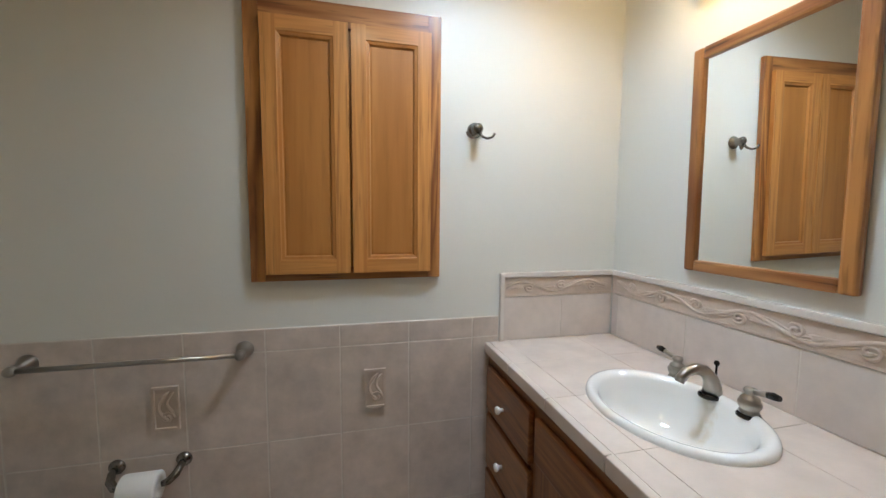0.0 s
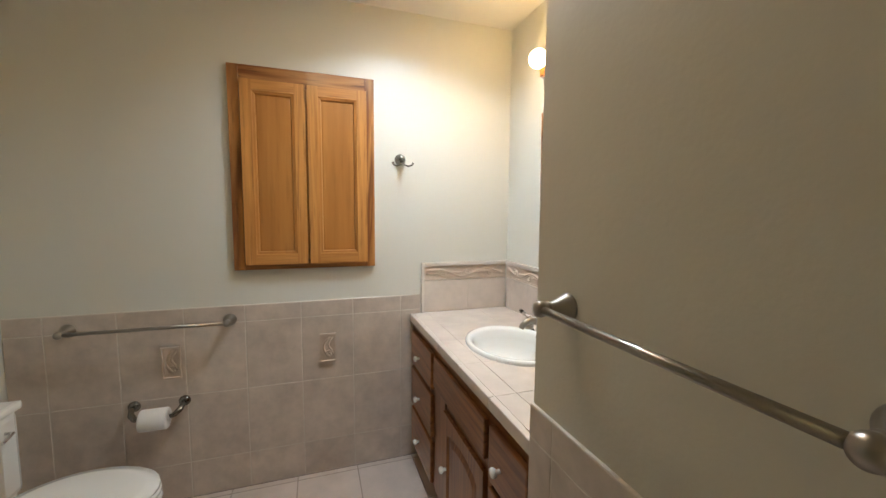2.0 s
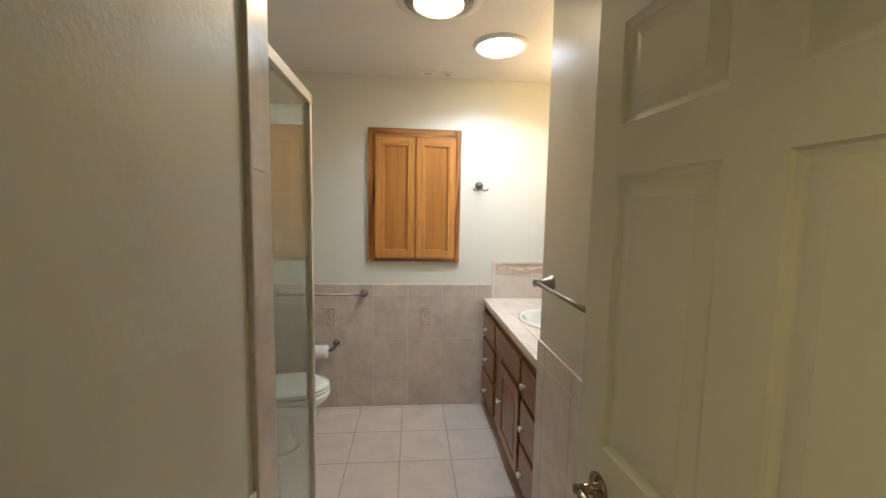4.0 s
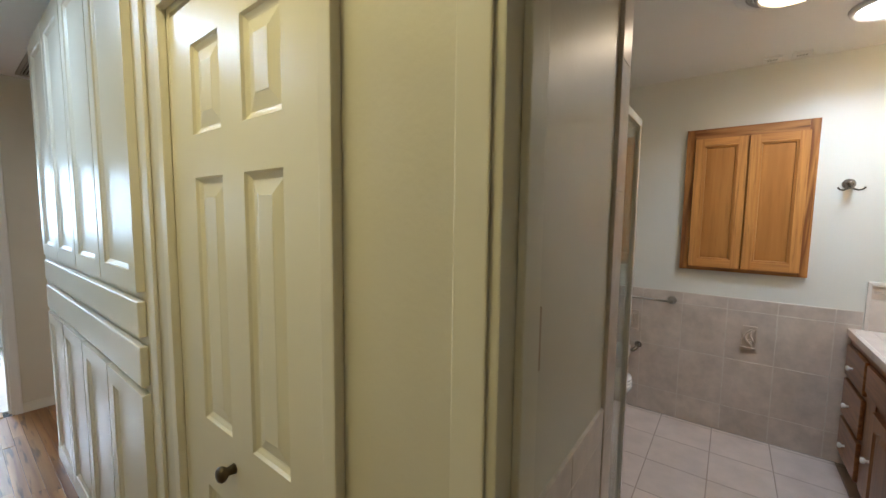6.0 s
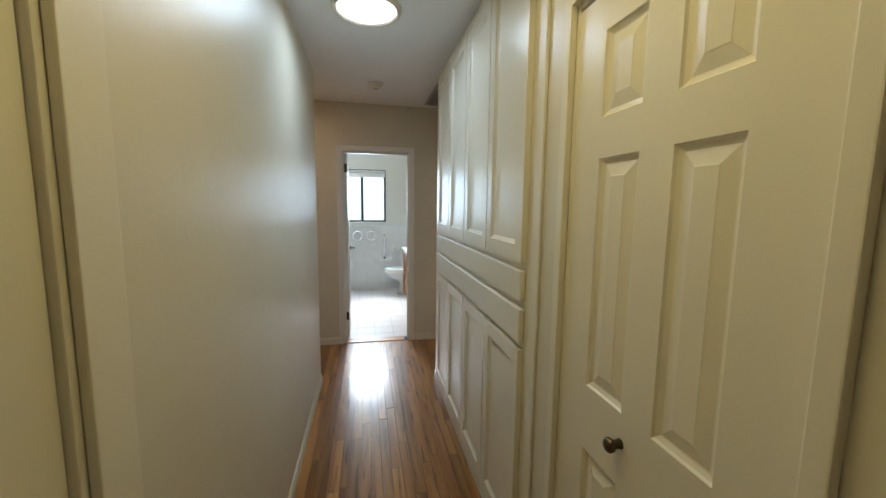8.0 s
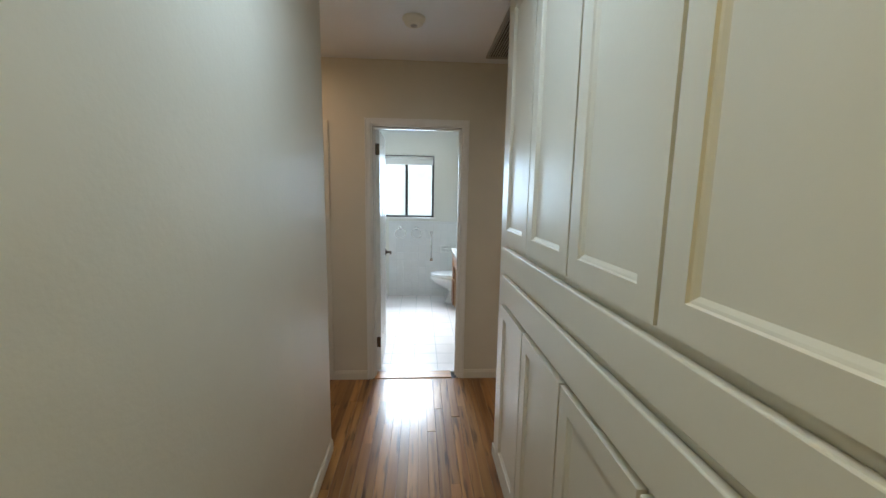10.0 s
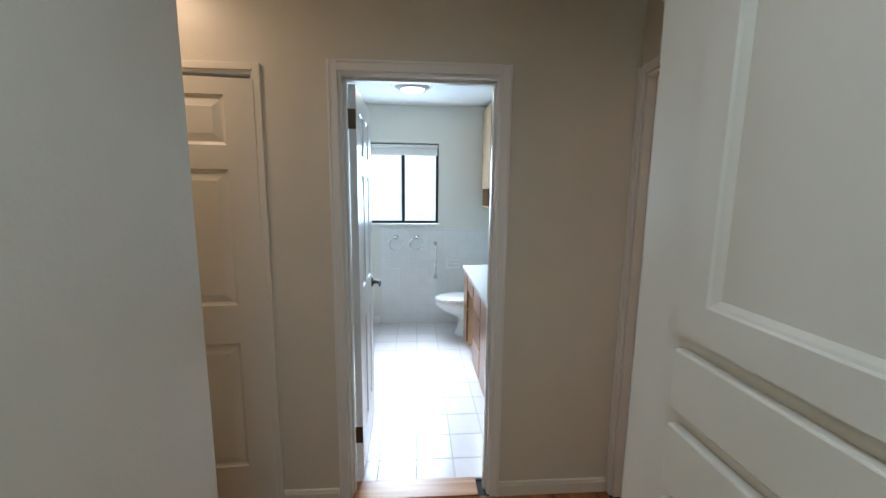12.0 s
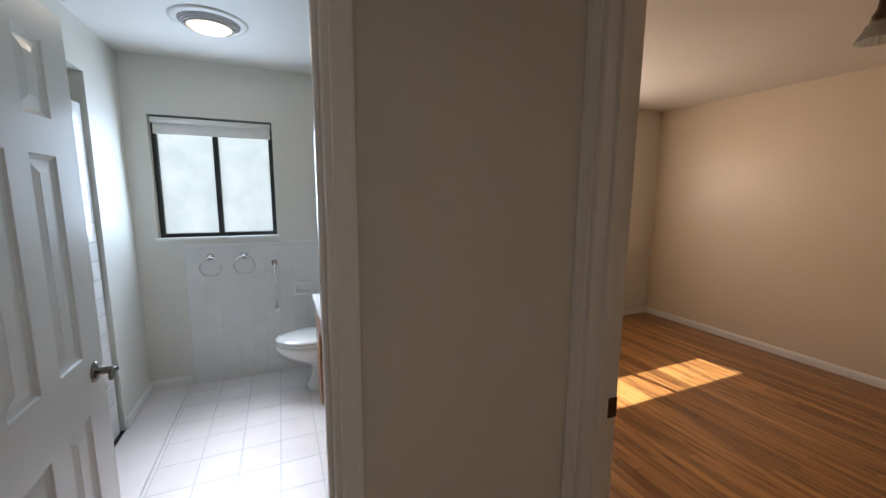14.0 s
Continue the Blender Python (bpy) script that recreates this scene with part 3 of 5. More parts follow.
# whiter paint than the trim stands in for bathroom light on this casing
casing("door_frame_bath_two", "y", -2.36, -1.645, 2.045, -4.41, 1, w=0.040, material=WHITE, label="off-white door frame, paler for the bright bathroom's light on it")
casing("door_frame_landing_closet", "y", -3.475, -2.70, 2.035, -4.41, 1, w=0.026, stop=False, label="off-white frame of the folding closet door")
# whitened likewise, the light on the casing put into its paint
casing("door_frame_bedroom", "x", -4.375, -3.60, 2.06, -1.02, -1, w=0.034, material=WHITE, label="off-white bedroom door frame, paler for the light on it")
casing("door_frame_hall_left", "x", -0.925, -0.165, 2.06, -2.495, 1, w=0.09, thick=0.016, stop=True, label="cream painted door frame in the hall")


# ---- doors ----
DOOR_ROWS = ((0.22, 0.833), (1.012, 1.608), (1.708, 1.912))
def six_panel(parent, w, h, t, material, both=True):
    m, c = 0.09, 0.09
    if w < 0.68:
        m, c = 0.135, 0.095
    cw = (w - 2 * m - c) / 2
    cols = ((m, m + cw), (m + cw + c, w - m))
    rows = DOOR_ROWS
    panelled(parent, w, h, t, cols, rows, material, both=both)


def lever_set(parent, x, z, t, flip=1, material=BRONZE, reach=1.0):
    """A lever on each face of a leaf whose faces are at y 0 and y t; the arm points along x by flip."""
    flip *= reach
    for y, s in ((0, -1), (t, 1)):
        bm = bmesh.new()
        m = Matrix.Translation((x, y, z)) @ (pose(0, 0, 0, 90) if s < 0 else pose(0, 0, 0, -90))
        lathe(bm, ((0, 0), (0.033, 0), (0.033, 0.004), (0.026, 0.010), (0.013, 0.014), (0.011, 0.045), (0.013, 0.055), (0, 0.056)), m)
        part("rose", bm, material, parent, "metal door rose")
        bm = bmesh.new()
        yy = y + s * 0.052
        pipe(bm, [(x, yy, z), (x + flip * 0.03, yy, z + 0.003), (x + flip * 0.06, yy, z), (x + flip * 0.09, yy + s * 0.002, z - 0.008), (x + flip * 0.105, yy, z - 0.016)], [0.011, 0.010, 0.009, 0.008, 0.005])
        part("lever", bm, material, parent, "curved metal lever handle")


def hinge(parent, x, y, z, m=BRONZE):
    bm = bmesh.new()
    bx(bm, x - 0.002, x + 0.035, y - 0.002, y, z - 0.045, z + 0.045)
    rod(bm, (x, y - 0.006, z - 0.046), (x, y - 0.006, z + 0.046), 0.006, seg=10)
    part("hinge", bm, m, parent, "dark metal hinge")


d1 = thing("bathroom_door", (0.372, -1.405, 0.012), "open cream six-panel door with a lever handle", "door", rz=95.3)
six_panel(d1, 0.765, 2.02, 0.035, DOORP)
lever_set(d1, 0.675, 0.918, 0.035, -1, BRASS)

d2 = thing("bathroom_door", (-4.555, -2.304, 0.012), "open white six-panel door of the bright bathroom", "door", rz=181)
six_panel(d2, 0.635, 2.015, 0.035, WHITE)
lever_set(d2, 0.562, 0.945, 0.035, -1, NICKEL_D, 0.45)
for z in (0.25, 1.86):
    bm = bmesh.new()
    bx(bm, -0.005, -0.0005, 0.001, 0.052, z - 0.045, z + 0.045)
    rod(bm, (-0.010, 0.040, z - 0.047), (-0.010, 0.040, z + 0.047), 0.006, seg=10)
    part("hinge", bm, BRONZE, d2, "dark metal hinge")

d3 = thing("hall_door", (-0.905, -2.545, 0.01), "closed cream six-panel hall door", "door", rz=0)
six_panel(d3, 0.724, 2.025, 0.035, DOORP)


d4 = thing("hall_closet_door", (-1.347, -1.528, 0.012), "closed cream six-panel closet door with a small round knob", "door")
six_panel(d4, 0.654, 2.005, 0.032, DOORP, both=False)
bm = bmesh.new()
lathe(bm, ((0, 0), (0.012, 0), (0.010, 0.012), (0.010, 0.016), (0.017, 0.024), (0.018, 0.032), (0.012, 0.038), (0, 0.040)), Matrix.Translation((0.285, 0, 0.94)) @ pose(0, 0, 0, 90))
part("knob", bm, BRONZE, d4, "dark round metal knob")

d5 = thing("landing_closet_door", (-4.425, -2.705, 0.015), "off-white folding closet door, slightly open", "door", rz=-90)
for ox, oy, rot, cols in ((0, 0, 5, ((0.118, 0.330),)), (0.384, 0.033, -5, ((0.045, 0.262),))):
    leaf = new("leaf")
    leaf.parent = d5
    leaf.matrix_local = pose(ox, oy, 0, 0, 0, rot)
    panelled(leaf, 0.382, 1.980, 0.03, cols, DOOR_ROWS, DOORP, both=True)
for z in (1.05, 1.72):
    bm = bmesh.new()
    rod(bm, (0.384, 0.066, z - 0.038), (0.384, 0.066, z + 0.038), 0.006, seg=10)
    bx(bm, 0.376, 0.392, 0.060, 0.066, z - 0.036, z + 0.036)
    part("hinge", bm, NICKEL, d5, "small metal hinge")
bm = bmesh.new()
lathe(bm, ((0, 0), (0.012, 0), (0.010, 0.012), (0.010, 0.016), (0.017, 0.024), (0.018, 0.032), (0.012, 0.038), (0, 0.040)), Matrix.Translation((0.412, 0.060, 0.93)) @ pose(0, 0, 0, -90))
part("knob", bm, BRONZE, d5, "dark round metal knob")


# ---- built-in hall cupboards ----
cup = thing("hall_cupboard", (-3.44, -1.53, 0), "cream painted built-in cupboard wall with doors and drawers", "cupboard")
bm = bmesh.new()
bx(bm, -0.022, 1.88, 0.0, 0.50, 0, HH)
part("carcass", bm, DOORP, cup)
CX = (0.13, 0.55, 0.98, 1.40, 1.825)
for i in range(4):
    for z0, z1 in ((1.292, 2.43), (0.10, 0.962)):
        w = CX[i + 1] - CX[i] - 0.012
        dd = new("cupboard_door")
        dd.parent = cup
        dd.location = (CX[i] + 0.006, -0.024, z0)
        panelled(dd, w, z1 - z0, 0.023, ((0.062, w - 0.062),), ((0.062, z1 - z0 - 0.062),), DOORP, profile=((0, 0), (0.003, 0.005), (0.008, 0.007), (0.016, 0.012), (0.018, 0.012)))
for z0, z1 in ((1.148, 1.262), (0.988, 1.118)):
    bm = bmesh.new()
    bx(bm, CX[0] + 0.006, CX[4] - 0.006, -0.024, -0.001, z0, z1, 0.004)
    bevel_edges(part("drawer_front", bm, DOORP, cup, "long flat cream drawer front"))
bm = bmesh.new()
bx(bm, -0.022, 1.87, -0.010, -0.001, 0, 0.07, 0.003)
part("base_trim", bm, TRIM, cup)
bm = bmesh.new()
bx(bm, 1.88, 1.935, -0.012, -0.001, 0, HH - 0.002, 0.004)
part("end_stile", bm, TRIM, cup)


# ---- lamps on the ceilings ----
def ceiling_disc(name, x, y, z, r, label, lens, ring=WHITE):
    root = thing(name, (x, y, z), label, "ceiling light")
    bm = bmesh.new()
    lathe(bm, ((r * 0.84, -0.012), (r * 0.88, -0.022), (r * 0.97, -0.016), (r, 0.0), (r * 0.8, 0.0)), seg=48)
    part("trim_ring", bm, ring, root, smooth=True)
    bm = bmesh.new()
    lathe(bm, ((r * 0.85, -0.010), (r * 0.6, -0.020), (r * 0.3, -0.026), (0, -0.028)), seg=48)
    part("lens", bm, lens, root, "glowing white lens")
    return root


def vent_light(name, x, y, z, r, label):
    root = thing(name, (x, y, z), label, "ceiling light")
    bm = bmesh.new()
    lathe(bm, ((r * 1.0, 0.0), (r * 0.98, -0.008), (r * 0.80, -0.014), (r * 0.78, -0.006), (r * 0.78, 0)), seg=48)
    part("outer_plate", bm, WHITE, root)
    for i, k in enumerate((0.78, 0.725, 0.67, 0.615)):
        bm = bmesh.new()
        d = -0.008 - 0.007 * i
        lathe(bm, ((r * k, d), (r * k, d - 0.008), (r * (k - 0.035), d - 0.011), (r * (k - 0.035), d - 0.003), (r * k, d)), seg=48)
        part("grille_ring", bm, VENTP, root)
    # dark disc in place of the shade behind the grille rings
    bm = bmesh.new()
    lathe(bm, ((r * 0.76, -0.004), (0, -0.004)), seg=32)
    part("grille_back", bm, DARK, root)
    bm = bmesh.new()
    lathe(bm, ((r * 0.56, -0.034), (r * 0.48, -0.046), (r * 0.28, -0.054), (0, -0.057)), seg=40)
    part("lens", bm, LENS_W, root, "glowing warm glass lens")
    return root


ceiling_disc("tube_skylight", 0.376, 0.864, BH, 0.165, "round daylight tube lens in the bathroom ceiling", LENS_C)
vent_light("vent_light", -0.03, 0.40, BH, 0.215, "round ceiling fan light with a grey ringed grille")
ceiling_disc("tube_skylight", -2.466, -2.09, HH, 0.18, "round daylight tube lens in the hall ceiling", LENS_C, TRIM)
vent_light("vent_light", -6.28, -2.06, B2H, 0.198, "round ceiling fan light in the bright bathroom")


# ---- bath one: medicine cabinet, hook, bars ----
mc = thing("wall_cabinet", (-0.478, 1.458, 1.167), "golden oak wall cabinet with two closed panelled doors", "cabinet")
W, H = 0.703, 1.006
for x in (0.0, W - 0.05):
    bm = bmesh.new()
    bx(bm, x, x + 0.05, -0.022, 0, 0, H, 0.002)
    part("stile", bm, OAK_D, mc)
for z, h in ((0.0, 0.05), (H - 0.085, 0.085)):
    bm = bmesh.new()
    bx(bm, 0.05, W - 0.05, -0.0215, 0, z, z + h, 0.001)
    part("rail", bm, OAK_DH, mc)
bm = bmesh.new()
bx(bm, 0.05, W - 0.05, -0.012, 0, 0.05, H - 0.085)
part("back", bm, OAK_P, mc)
for x0 in (0.056, 0.363):
    dd = new("cabinet_door")
    dd.parent = mc
    dd.location = (x0, -0.044, 0.028)
    w, h = 0.297, H - 0.100
    panelled(dd, w, h, 0.020, ((0.052, w - 0.052),), ((0.052, h - 0.052),), OAK, OAK_P, RECESS, rail_material=OAK_H)

hook = thing("robe_hook", (0.372, 1.458, 1.76), "brushed nickel double robe hook", "hook")
hook.scale = (1.15, 1.1, 1.15)
bm = bmesh.new()
lathe(bm, ((0, 0), (0.027, 0), (0.027, 0.005), (0.020, 0.012), (0.014, 0.022), (0.017, 0.032), (0.018, 0.045), (0.012, 0.052), (0, 0.054)), pose(0, 0, 0, 90))
part("post", bm, NICKEL_D, hook)
bm = bmesh.new()
for s in (-1, 1):
    pipe(bm, [(0, -0.045, -0.01), (s * 0.012, -0.052, -0.028), (s * 0.028, -0.06, -0.036), (s * 0.043, -0.07, -0.032), (s * 0.050, -0.074, -0.020)], [0.005, 0.005, 0.0045, 0.004, 0.005], seg=8)
part("arms", bm, NICKEL_D, hook)


def towel_bar(name, place, length, label, rz=0):
    """A bar along x from 0 to length, out from the wall along -y."""
    root = thing(name, place, label, "towel bar", rz=rz)
    for x in (0, length):
        bm = bmesh.new()
        lathe(bm, ((0, 0), (0.031, 0), (0.031, 0.004), (0.028, 0.010), (0.020, 0.026), (0.0135, 0.042), (0.012, 0.047), (0.0155, 0.050), (0.0155, 0.053), (0.012, 0.056), (0.0165, 0.063), (0.018, 0.071), (0.0145, 0.081), (0, 0.085)), Matrix.Translation((x, 0, 0)) @ pose(0, 0, 0, 90))
        part("post", bm, NICKEL, root)
    bm = bmesh.new()
    rod(bm, (0.010, -0.070, 0), (length - 0.010, -0.070, 0), 0.0085)
    part("bar", bm, NICKEL, root)
    return root


towel_bar("towel_bar", (-1.165, 1.452, 0.915), 0.655, "brushed nickel towel bar on the beige tile")
towel_bar("towel_bar", (0.430, -0.006, 1.262), 0.508, "brushed nickel towel bar on the cream wall", rz=-90)

tp = thing("toilet_paper_holder", (-0.83, 1.452, 0.50), "brushed nickel paper holder with a white roll", "toilet paper holder")
for s in (-1, 1):
    bm = bmesh.new()
    lathe(bm, ((0, 0), (0.026, 0), (0.026, 0.006), (0.019, 0.012), (0.013, 0.02), (0, 0.022)), Matrix.Translation((s * 0.105, 0, 0.02)) @ pose(0, 0, 0, 90))
    pipe(bm, [(s * 0.105, -0.01, 0.02), (s * 0.105, -0.035, 0.016), (s * 0.098, -0.060, 0.002), (s * 0.080, -0.075, -0.012), (s * 0.062, -0.078, -0.016)], [0.012, 0.012, 0.014, 0.013, 0.010])
    part("bracket", bm, NICKEL_D, tp, smooth=True)
bm = bmesh.new()
m = Matrix.Translation((-0.055, -0.078, -0.022)) @ pose(0, 0, 0, 0, 90)
lathe(bm, ((0.019, 0), (0.048, 0), (0.050, 0.004), (0.050, 0.106), (0.048, 0.110), (0.019, 0.110), (0.019, 0)), m, seg=32)
part("paper_roll", bm, PAPER, tp, "white paper roll")


# ---- bath one: mirror and light bar ----
mi = thing("mirror", (1.06, 0.85, 1.230), "wall mirror in a golden oak frame, leaning slightly forward", "mirror")
mi.matrix_world = pose(1.06, 0.85, 1.230, 0, -1.0, 0)
Y0, Y1, Z0, Z1, FW = -0.276, 0.206, 0.0, 0.750, 0.038
for nm, a in (("side_rail", (Y0, Y0 + FW, Z0, Z1)), ("side_rail", (Y1 - FW, Y1, Z0, Z1)), ("cross_rail", (Y0 + FW, Y1 - FW, Z0, Z0 + FW)), ("cross_rail", (Y0 + FW, Y1 - FW, Z1 - FW, Z1))):
    bm = bmesh.new()
    bx(bm, -0.026, -0.001, a[0], a[1], a[2], a[3], 0.008)
    part(nm, bm, OAK_D if nm == "side_rail" else OAK_DY, mi)
bm = bmesh.new()
bx(bm, -0.012, -0.003, Y0 + FW, Y1 - FW, Z0 + FW, Z1 - FW)
part("mirror_glass", bm, MIRROR, mi, "clear mirror glass")

lb = thing("light_bar", (1.06, 0.782, 2.222), "golden oak light bar with four lit globe bulbs", "wall lamp")
bm = bmesh.new()
bx(bm, -0.035, -0.001, -0.305, 0.305, -0.057, 0.057, 0.006)
part("backplate", bm, OAK_HY, lb)
for i in range(4):
    y = -0.228 + 0.152 * i
    bm = bmesh.new()
    lathe(bm, ((0.0, 0), (0.026, 0), (0.024, 0.02), (0.018, 0.022)), Matrix.Translation((-0.035, y, 0)) @ pose(0, 0, 0, 0, -90))
    part("socket", bm, NICKEL, lb)
    bm = bmesh.new()
    bmesh.ops.create_uvsphere(bm, u_segments=24, v_segments=14, radius=0.046, matrix=Matrix.Translation((-0.094, y, 0)))
    part("bulb", bm, GLOBE, lb, "lit round globe bulb", smooth=True)


# ---- bath one: vanity ----
van = thing("vanity", (0.45, 0.118, 0), "dark stained oak vanity with drawers, doors and white knobs", "vanity cabinet")
VL = 1.334
bm = bmesh.new()
bx(bm, 0.0, 0.60, 0.0, VL, 0.10, 0.66)
part("carcass", bm, CHERRY, van)
bm = bmesh.new()
bx(bm, 0.0, 0.02, 0.0, VL, 0.66, 0.834)
part("top_rail", bm, CHERRY_H, van)
bm = bmesh.new()
bx(bm, 0.06, 0.60, 0.0, VL, 0.0, 0.10)
part("toe_kick", bm, CHERRY_H, van)


def knob(parent, y, z, x=-0.022):
    bm = bmesh.new()
    lathe(bm, ((0.0, 0), (0.008, 0), (0.007, 0.010), (0.014, 0.016), (0.0165, 0.023), (0.013, 0.030), (0, 0.033)), Matrix.Translation((x, y, z)) @ pose(0, 0, 0, 0, -90), seg=16)
    part("knob", bm, WKNOB, parent, "white ceramic knob")


for y0, y1, zs in ((0.020, 0.255, ((0.600, 0.785), (0.365, 0.575), (0.115, 0.335))), (0.905, 1.300, ((0.600, 0.785), (0.355, 0.575), (0.115, 0.330)))):
    for z0, z1 in zs:
        dr = new("drawer")
        dr.parent = van
        bm = bmesh.new()
        bx(bm, -0.020, 0.0, y0, y1, z0, z1, 0.006)
        part("drawer_front", bm, CHERRY_H, dr)
        knob(dr, 0.17 if y0 < 0.5 else 1.115, (z0 + z1) / 2 - 0.01)
bm = bmesh.new()
bx(bm, -0.020, 0.0, 0.290, 0.868, 0.640, 0.785, 0.006)
part("false_front", bm, CHERRY_H, van)


def arched_door(parent, y0, y1, z0, z1):
    """A cupboard door in the plane x with an arched recessed panel."""
    dr = new("cabinet_door")
    dr.parent = parent
    n, m = 12, 0.05
    yc, hw = (y0 + y1) / 2, (y1 - y0) / 2 - m
    arch = [(yc - hw, z0 + m), (yc + hw, z0 + m)] + [(yc + hw * math.cos(math.pi * i / n), z1 - m - 0.045 + 0.045 * math.sin(math.pi * i / n)) for i in range(n + 1)]
    bm = bmesh.new()
    outer = []
    for y, z in arch:
        oy = y0 if y < yc - 1e-4 else y1
        outer.append((oy, z))
    outer[0], outer[1] = (y0, z0), (y1, z0)
    for i in range(n + 1):
        k = i / n
        outer[2 + i] = (y1, z1) if i == 0 else ((y0, z1) if i == n else (y1 + (y0 - y1) * k, z1))
    rings = [[(-0.0005, *p) for p in outer], [(-0.020, *p) for p in outer], [(-0.020, *p) for p in arch]]

    def inset(d):
        return [(yc + (y - yc) * (1 - d / hw), (z0 + z1) / 2 + (z - (z0 + z1) / 2) * (1 - 2 * d / (z1 - z0 - 2 * m))) for y, z in arch]
    rings += [[(-0.011, *p) for p in inset(0.010)], [(-0.011, *p) for p in inset(0.020)], [(-0.018, *p) for p in inset(0.045)]]
    vs = [[bm.verts.new(p) for p in r] for r in rings]
    for a, b in zip(vs, vs[1:]):
        for i in range(len(a)):
            j = (i + 1) % len(a)
            bm.faces.new((a[i], a[j], b[j], b[i]))
    bm.faces.new(vs[-1])
    part("door_panel", bm, CHERRY, dr)
    return dr


knob(arched_door(van, 0.292, 0.715, 0.115, 0.595), 0.665, 0.355)
bm = bmesh.new()
bx(bm, -0.006, 0.0, 0.725, 0.875, 0.10, 0.63, 0.002)
part("stile", bm, CHERRY, van)

# tiled counter, with an oval hole for the basin
SX, SY, SA, SB = 0.745, 0.795, 0.205, 0.255
bm = bmesh.new()
N = 48
outer, inner = [], []
cx0, cx1, cy0, cy1 = 0.437, 1.056, 0.119, 1.452
for i in range(N):
    a = 2 * math.pi * i / N
    c, s = math.cos(a), math.sin(a)
    inner.append((SX + (SA - 0.02) * c, SY + (SB - 0.02) * s))
    k = min((cx1 - SX) / c if c > 1e-9 else 1e9, (cx0 - SX) / c if c < -1e-9 else 1e9, (cy1 - SY) / s if s > 1e-9 else 1e9, (cy0 - SY) / s if s < -1e-9 else 1e9)
    outer.append((SX + k * c, SY + k * s))
lo, hi = 0.836, 0.8735
vv = {}
for nm, ring in (("o", outer), ("i", inner)):
    for z in (lo, hi):
        vv[nm, z] = [bm.verts.new((x, y, z)) for x, y in ring]
for i in range(N):
    j = (i + 1) % N
    bm.faces.new((vv["o", hi][i], vv["o", hi][j], vv["i", hi][j], vv["i", hi][i]))
    bm.faces.new((vv["o", lo][i], vv["i", lo][i], vv["i", lo][j], vv["o", lo][j]))
    bm.faces.new((vv["o", lo][i], vv["o", lo][j], vv["o", hi][j], vv["o", hi][i]))
    bm.faces.new((vv["i", lo][i], vv["i", hi][i], vv["i", hi][j], vv["i", lo][j]))
counter = part("counter", bm, GROUT, None, "pale beige tiled vanity counter", "", "counter")

sink = thing("sink", (SX, SY, 0.875), "white oval drop-in porcelain sink", "sink")
bm = bmesh.new()
prof = ((1.0, -0.004), (1.0, 0.006), (0.985, 0.014), (0.94, 0.018), (0.88, 0.014), (0.83, 0.0), (0.79, -0.03), (0.74, -0.07), (0.62, -0.11), (0.42, -0.135), (0.20, -0.145), (0.08, -0.148), (0.0, -0.150))
rings = []
for k, z in prof:
    rings.append([bm.verts.new((SA * k * math.cos(2 * math.pi * i / N), SB * k * math.sin(2 * math.pi * i / N), z)) for i in range(N)])
for a, b in zip(rings, rings[1:]):
    for i in range(N):
        bm.faces.new((a[i], a[(i + 1) % N], b[(i + 1) % N], b[i]))
bmesh.ops.remove_doubles(bm, verts=bm.verts[:], dist=1e-5)
part("basin", bm, PORC_S, sink, smooth=True)
bm = bmesh.new()
lathe(bm, ((0, 0.003), (0.018, 0.003), (0.022, 0.0), (0.022, -0.003)), Matrix.Translation((0.0, 0, -0.147)))
part("drain", bm, CHROME, sink)

fa = thing("faucet", (0.918, 0.825, 0.878), "brushed nickel widespread faucet with black-tipped levers", "faucet")
fa.scale = (0.94, 1.0, 1.04)
bm = bmesh.new()
lathe(bm, ((0, 0), (0.030, 0), (0.030, 0.006), (0.024, 0.012)), seg=24)
part("spout_base", bm, BLACKN, fa)
bm = bmesh.new()
pipe(bm, [(0.012, 0, 0.008), (0.010, 0, 0.03), (0.0, 0, 0.055), (-0.025, 0, 0.078), (-0.06, 0, 0.088), (-0.095, 0, 0.082), (-0.115, 0, 0.066), (-0.120, 0, 0.054)], [0.027, 0.025, 0.021, 0.018, 0.0155, 0.0145, 0.0140, 0.013], 16)
part("spout", bm, NICKEL, fa)
bm = bmesh.new()
rod(bm, (0.022, 0, 0.03), (0.022, 0, 0.095), 0.003)
bmesh.ops.create_uvsphere(bm, u_segments=12, v_segments=8, radius=0.008, matrix=Matrix.Translation((0.022, 0, 0.098)))
part("lift_rod", bm, BLACKN, fa)
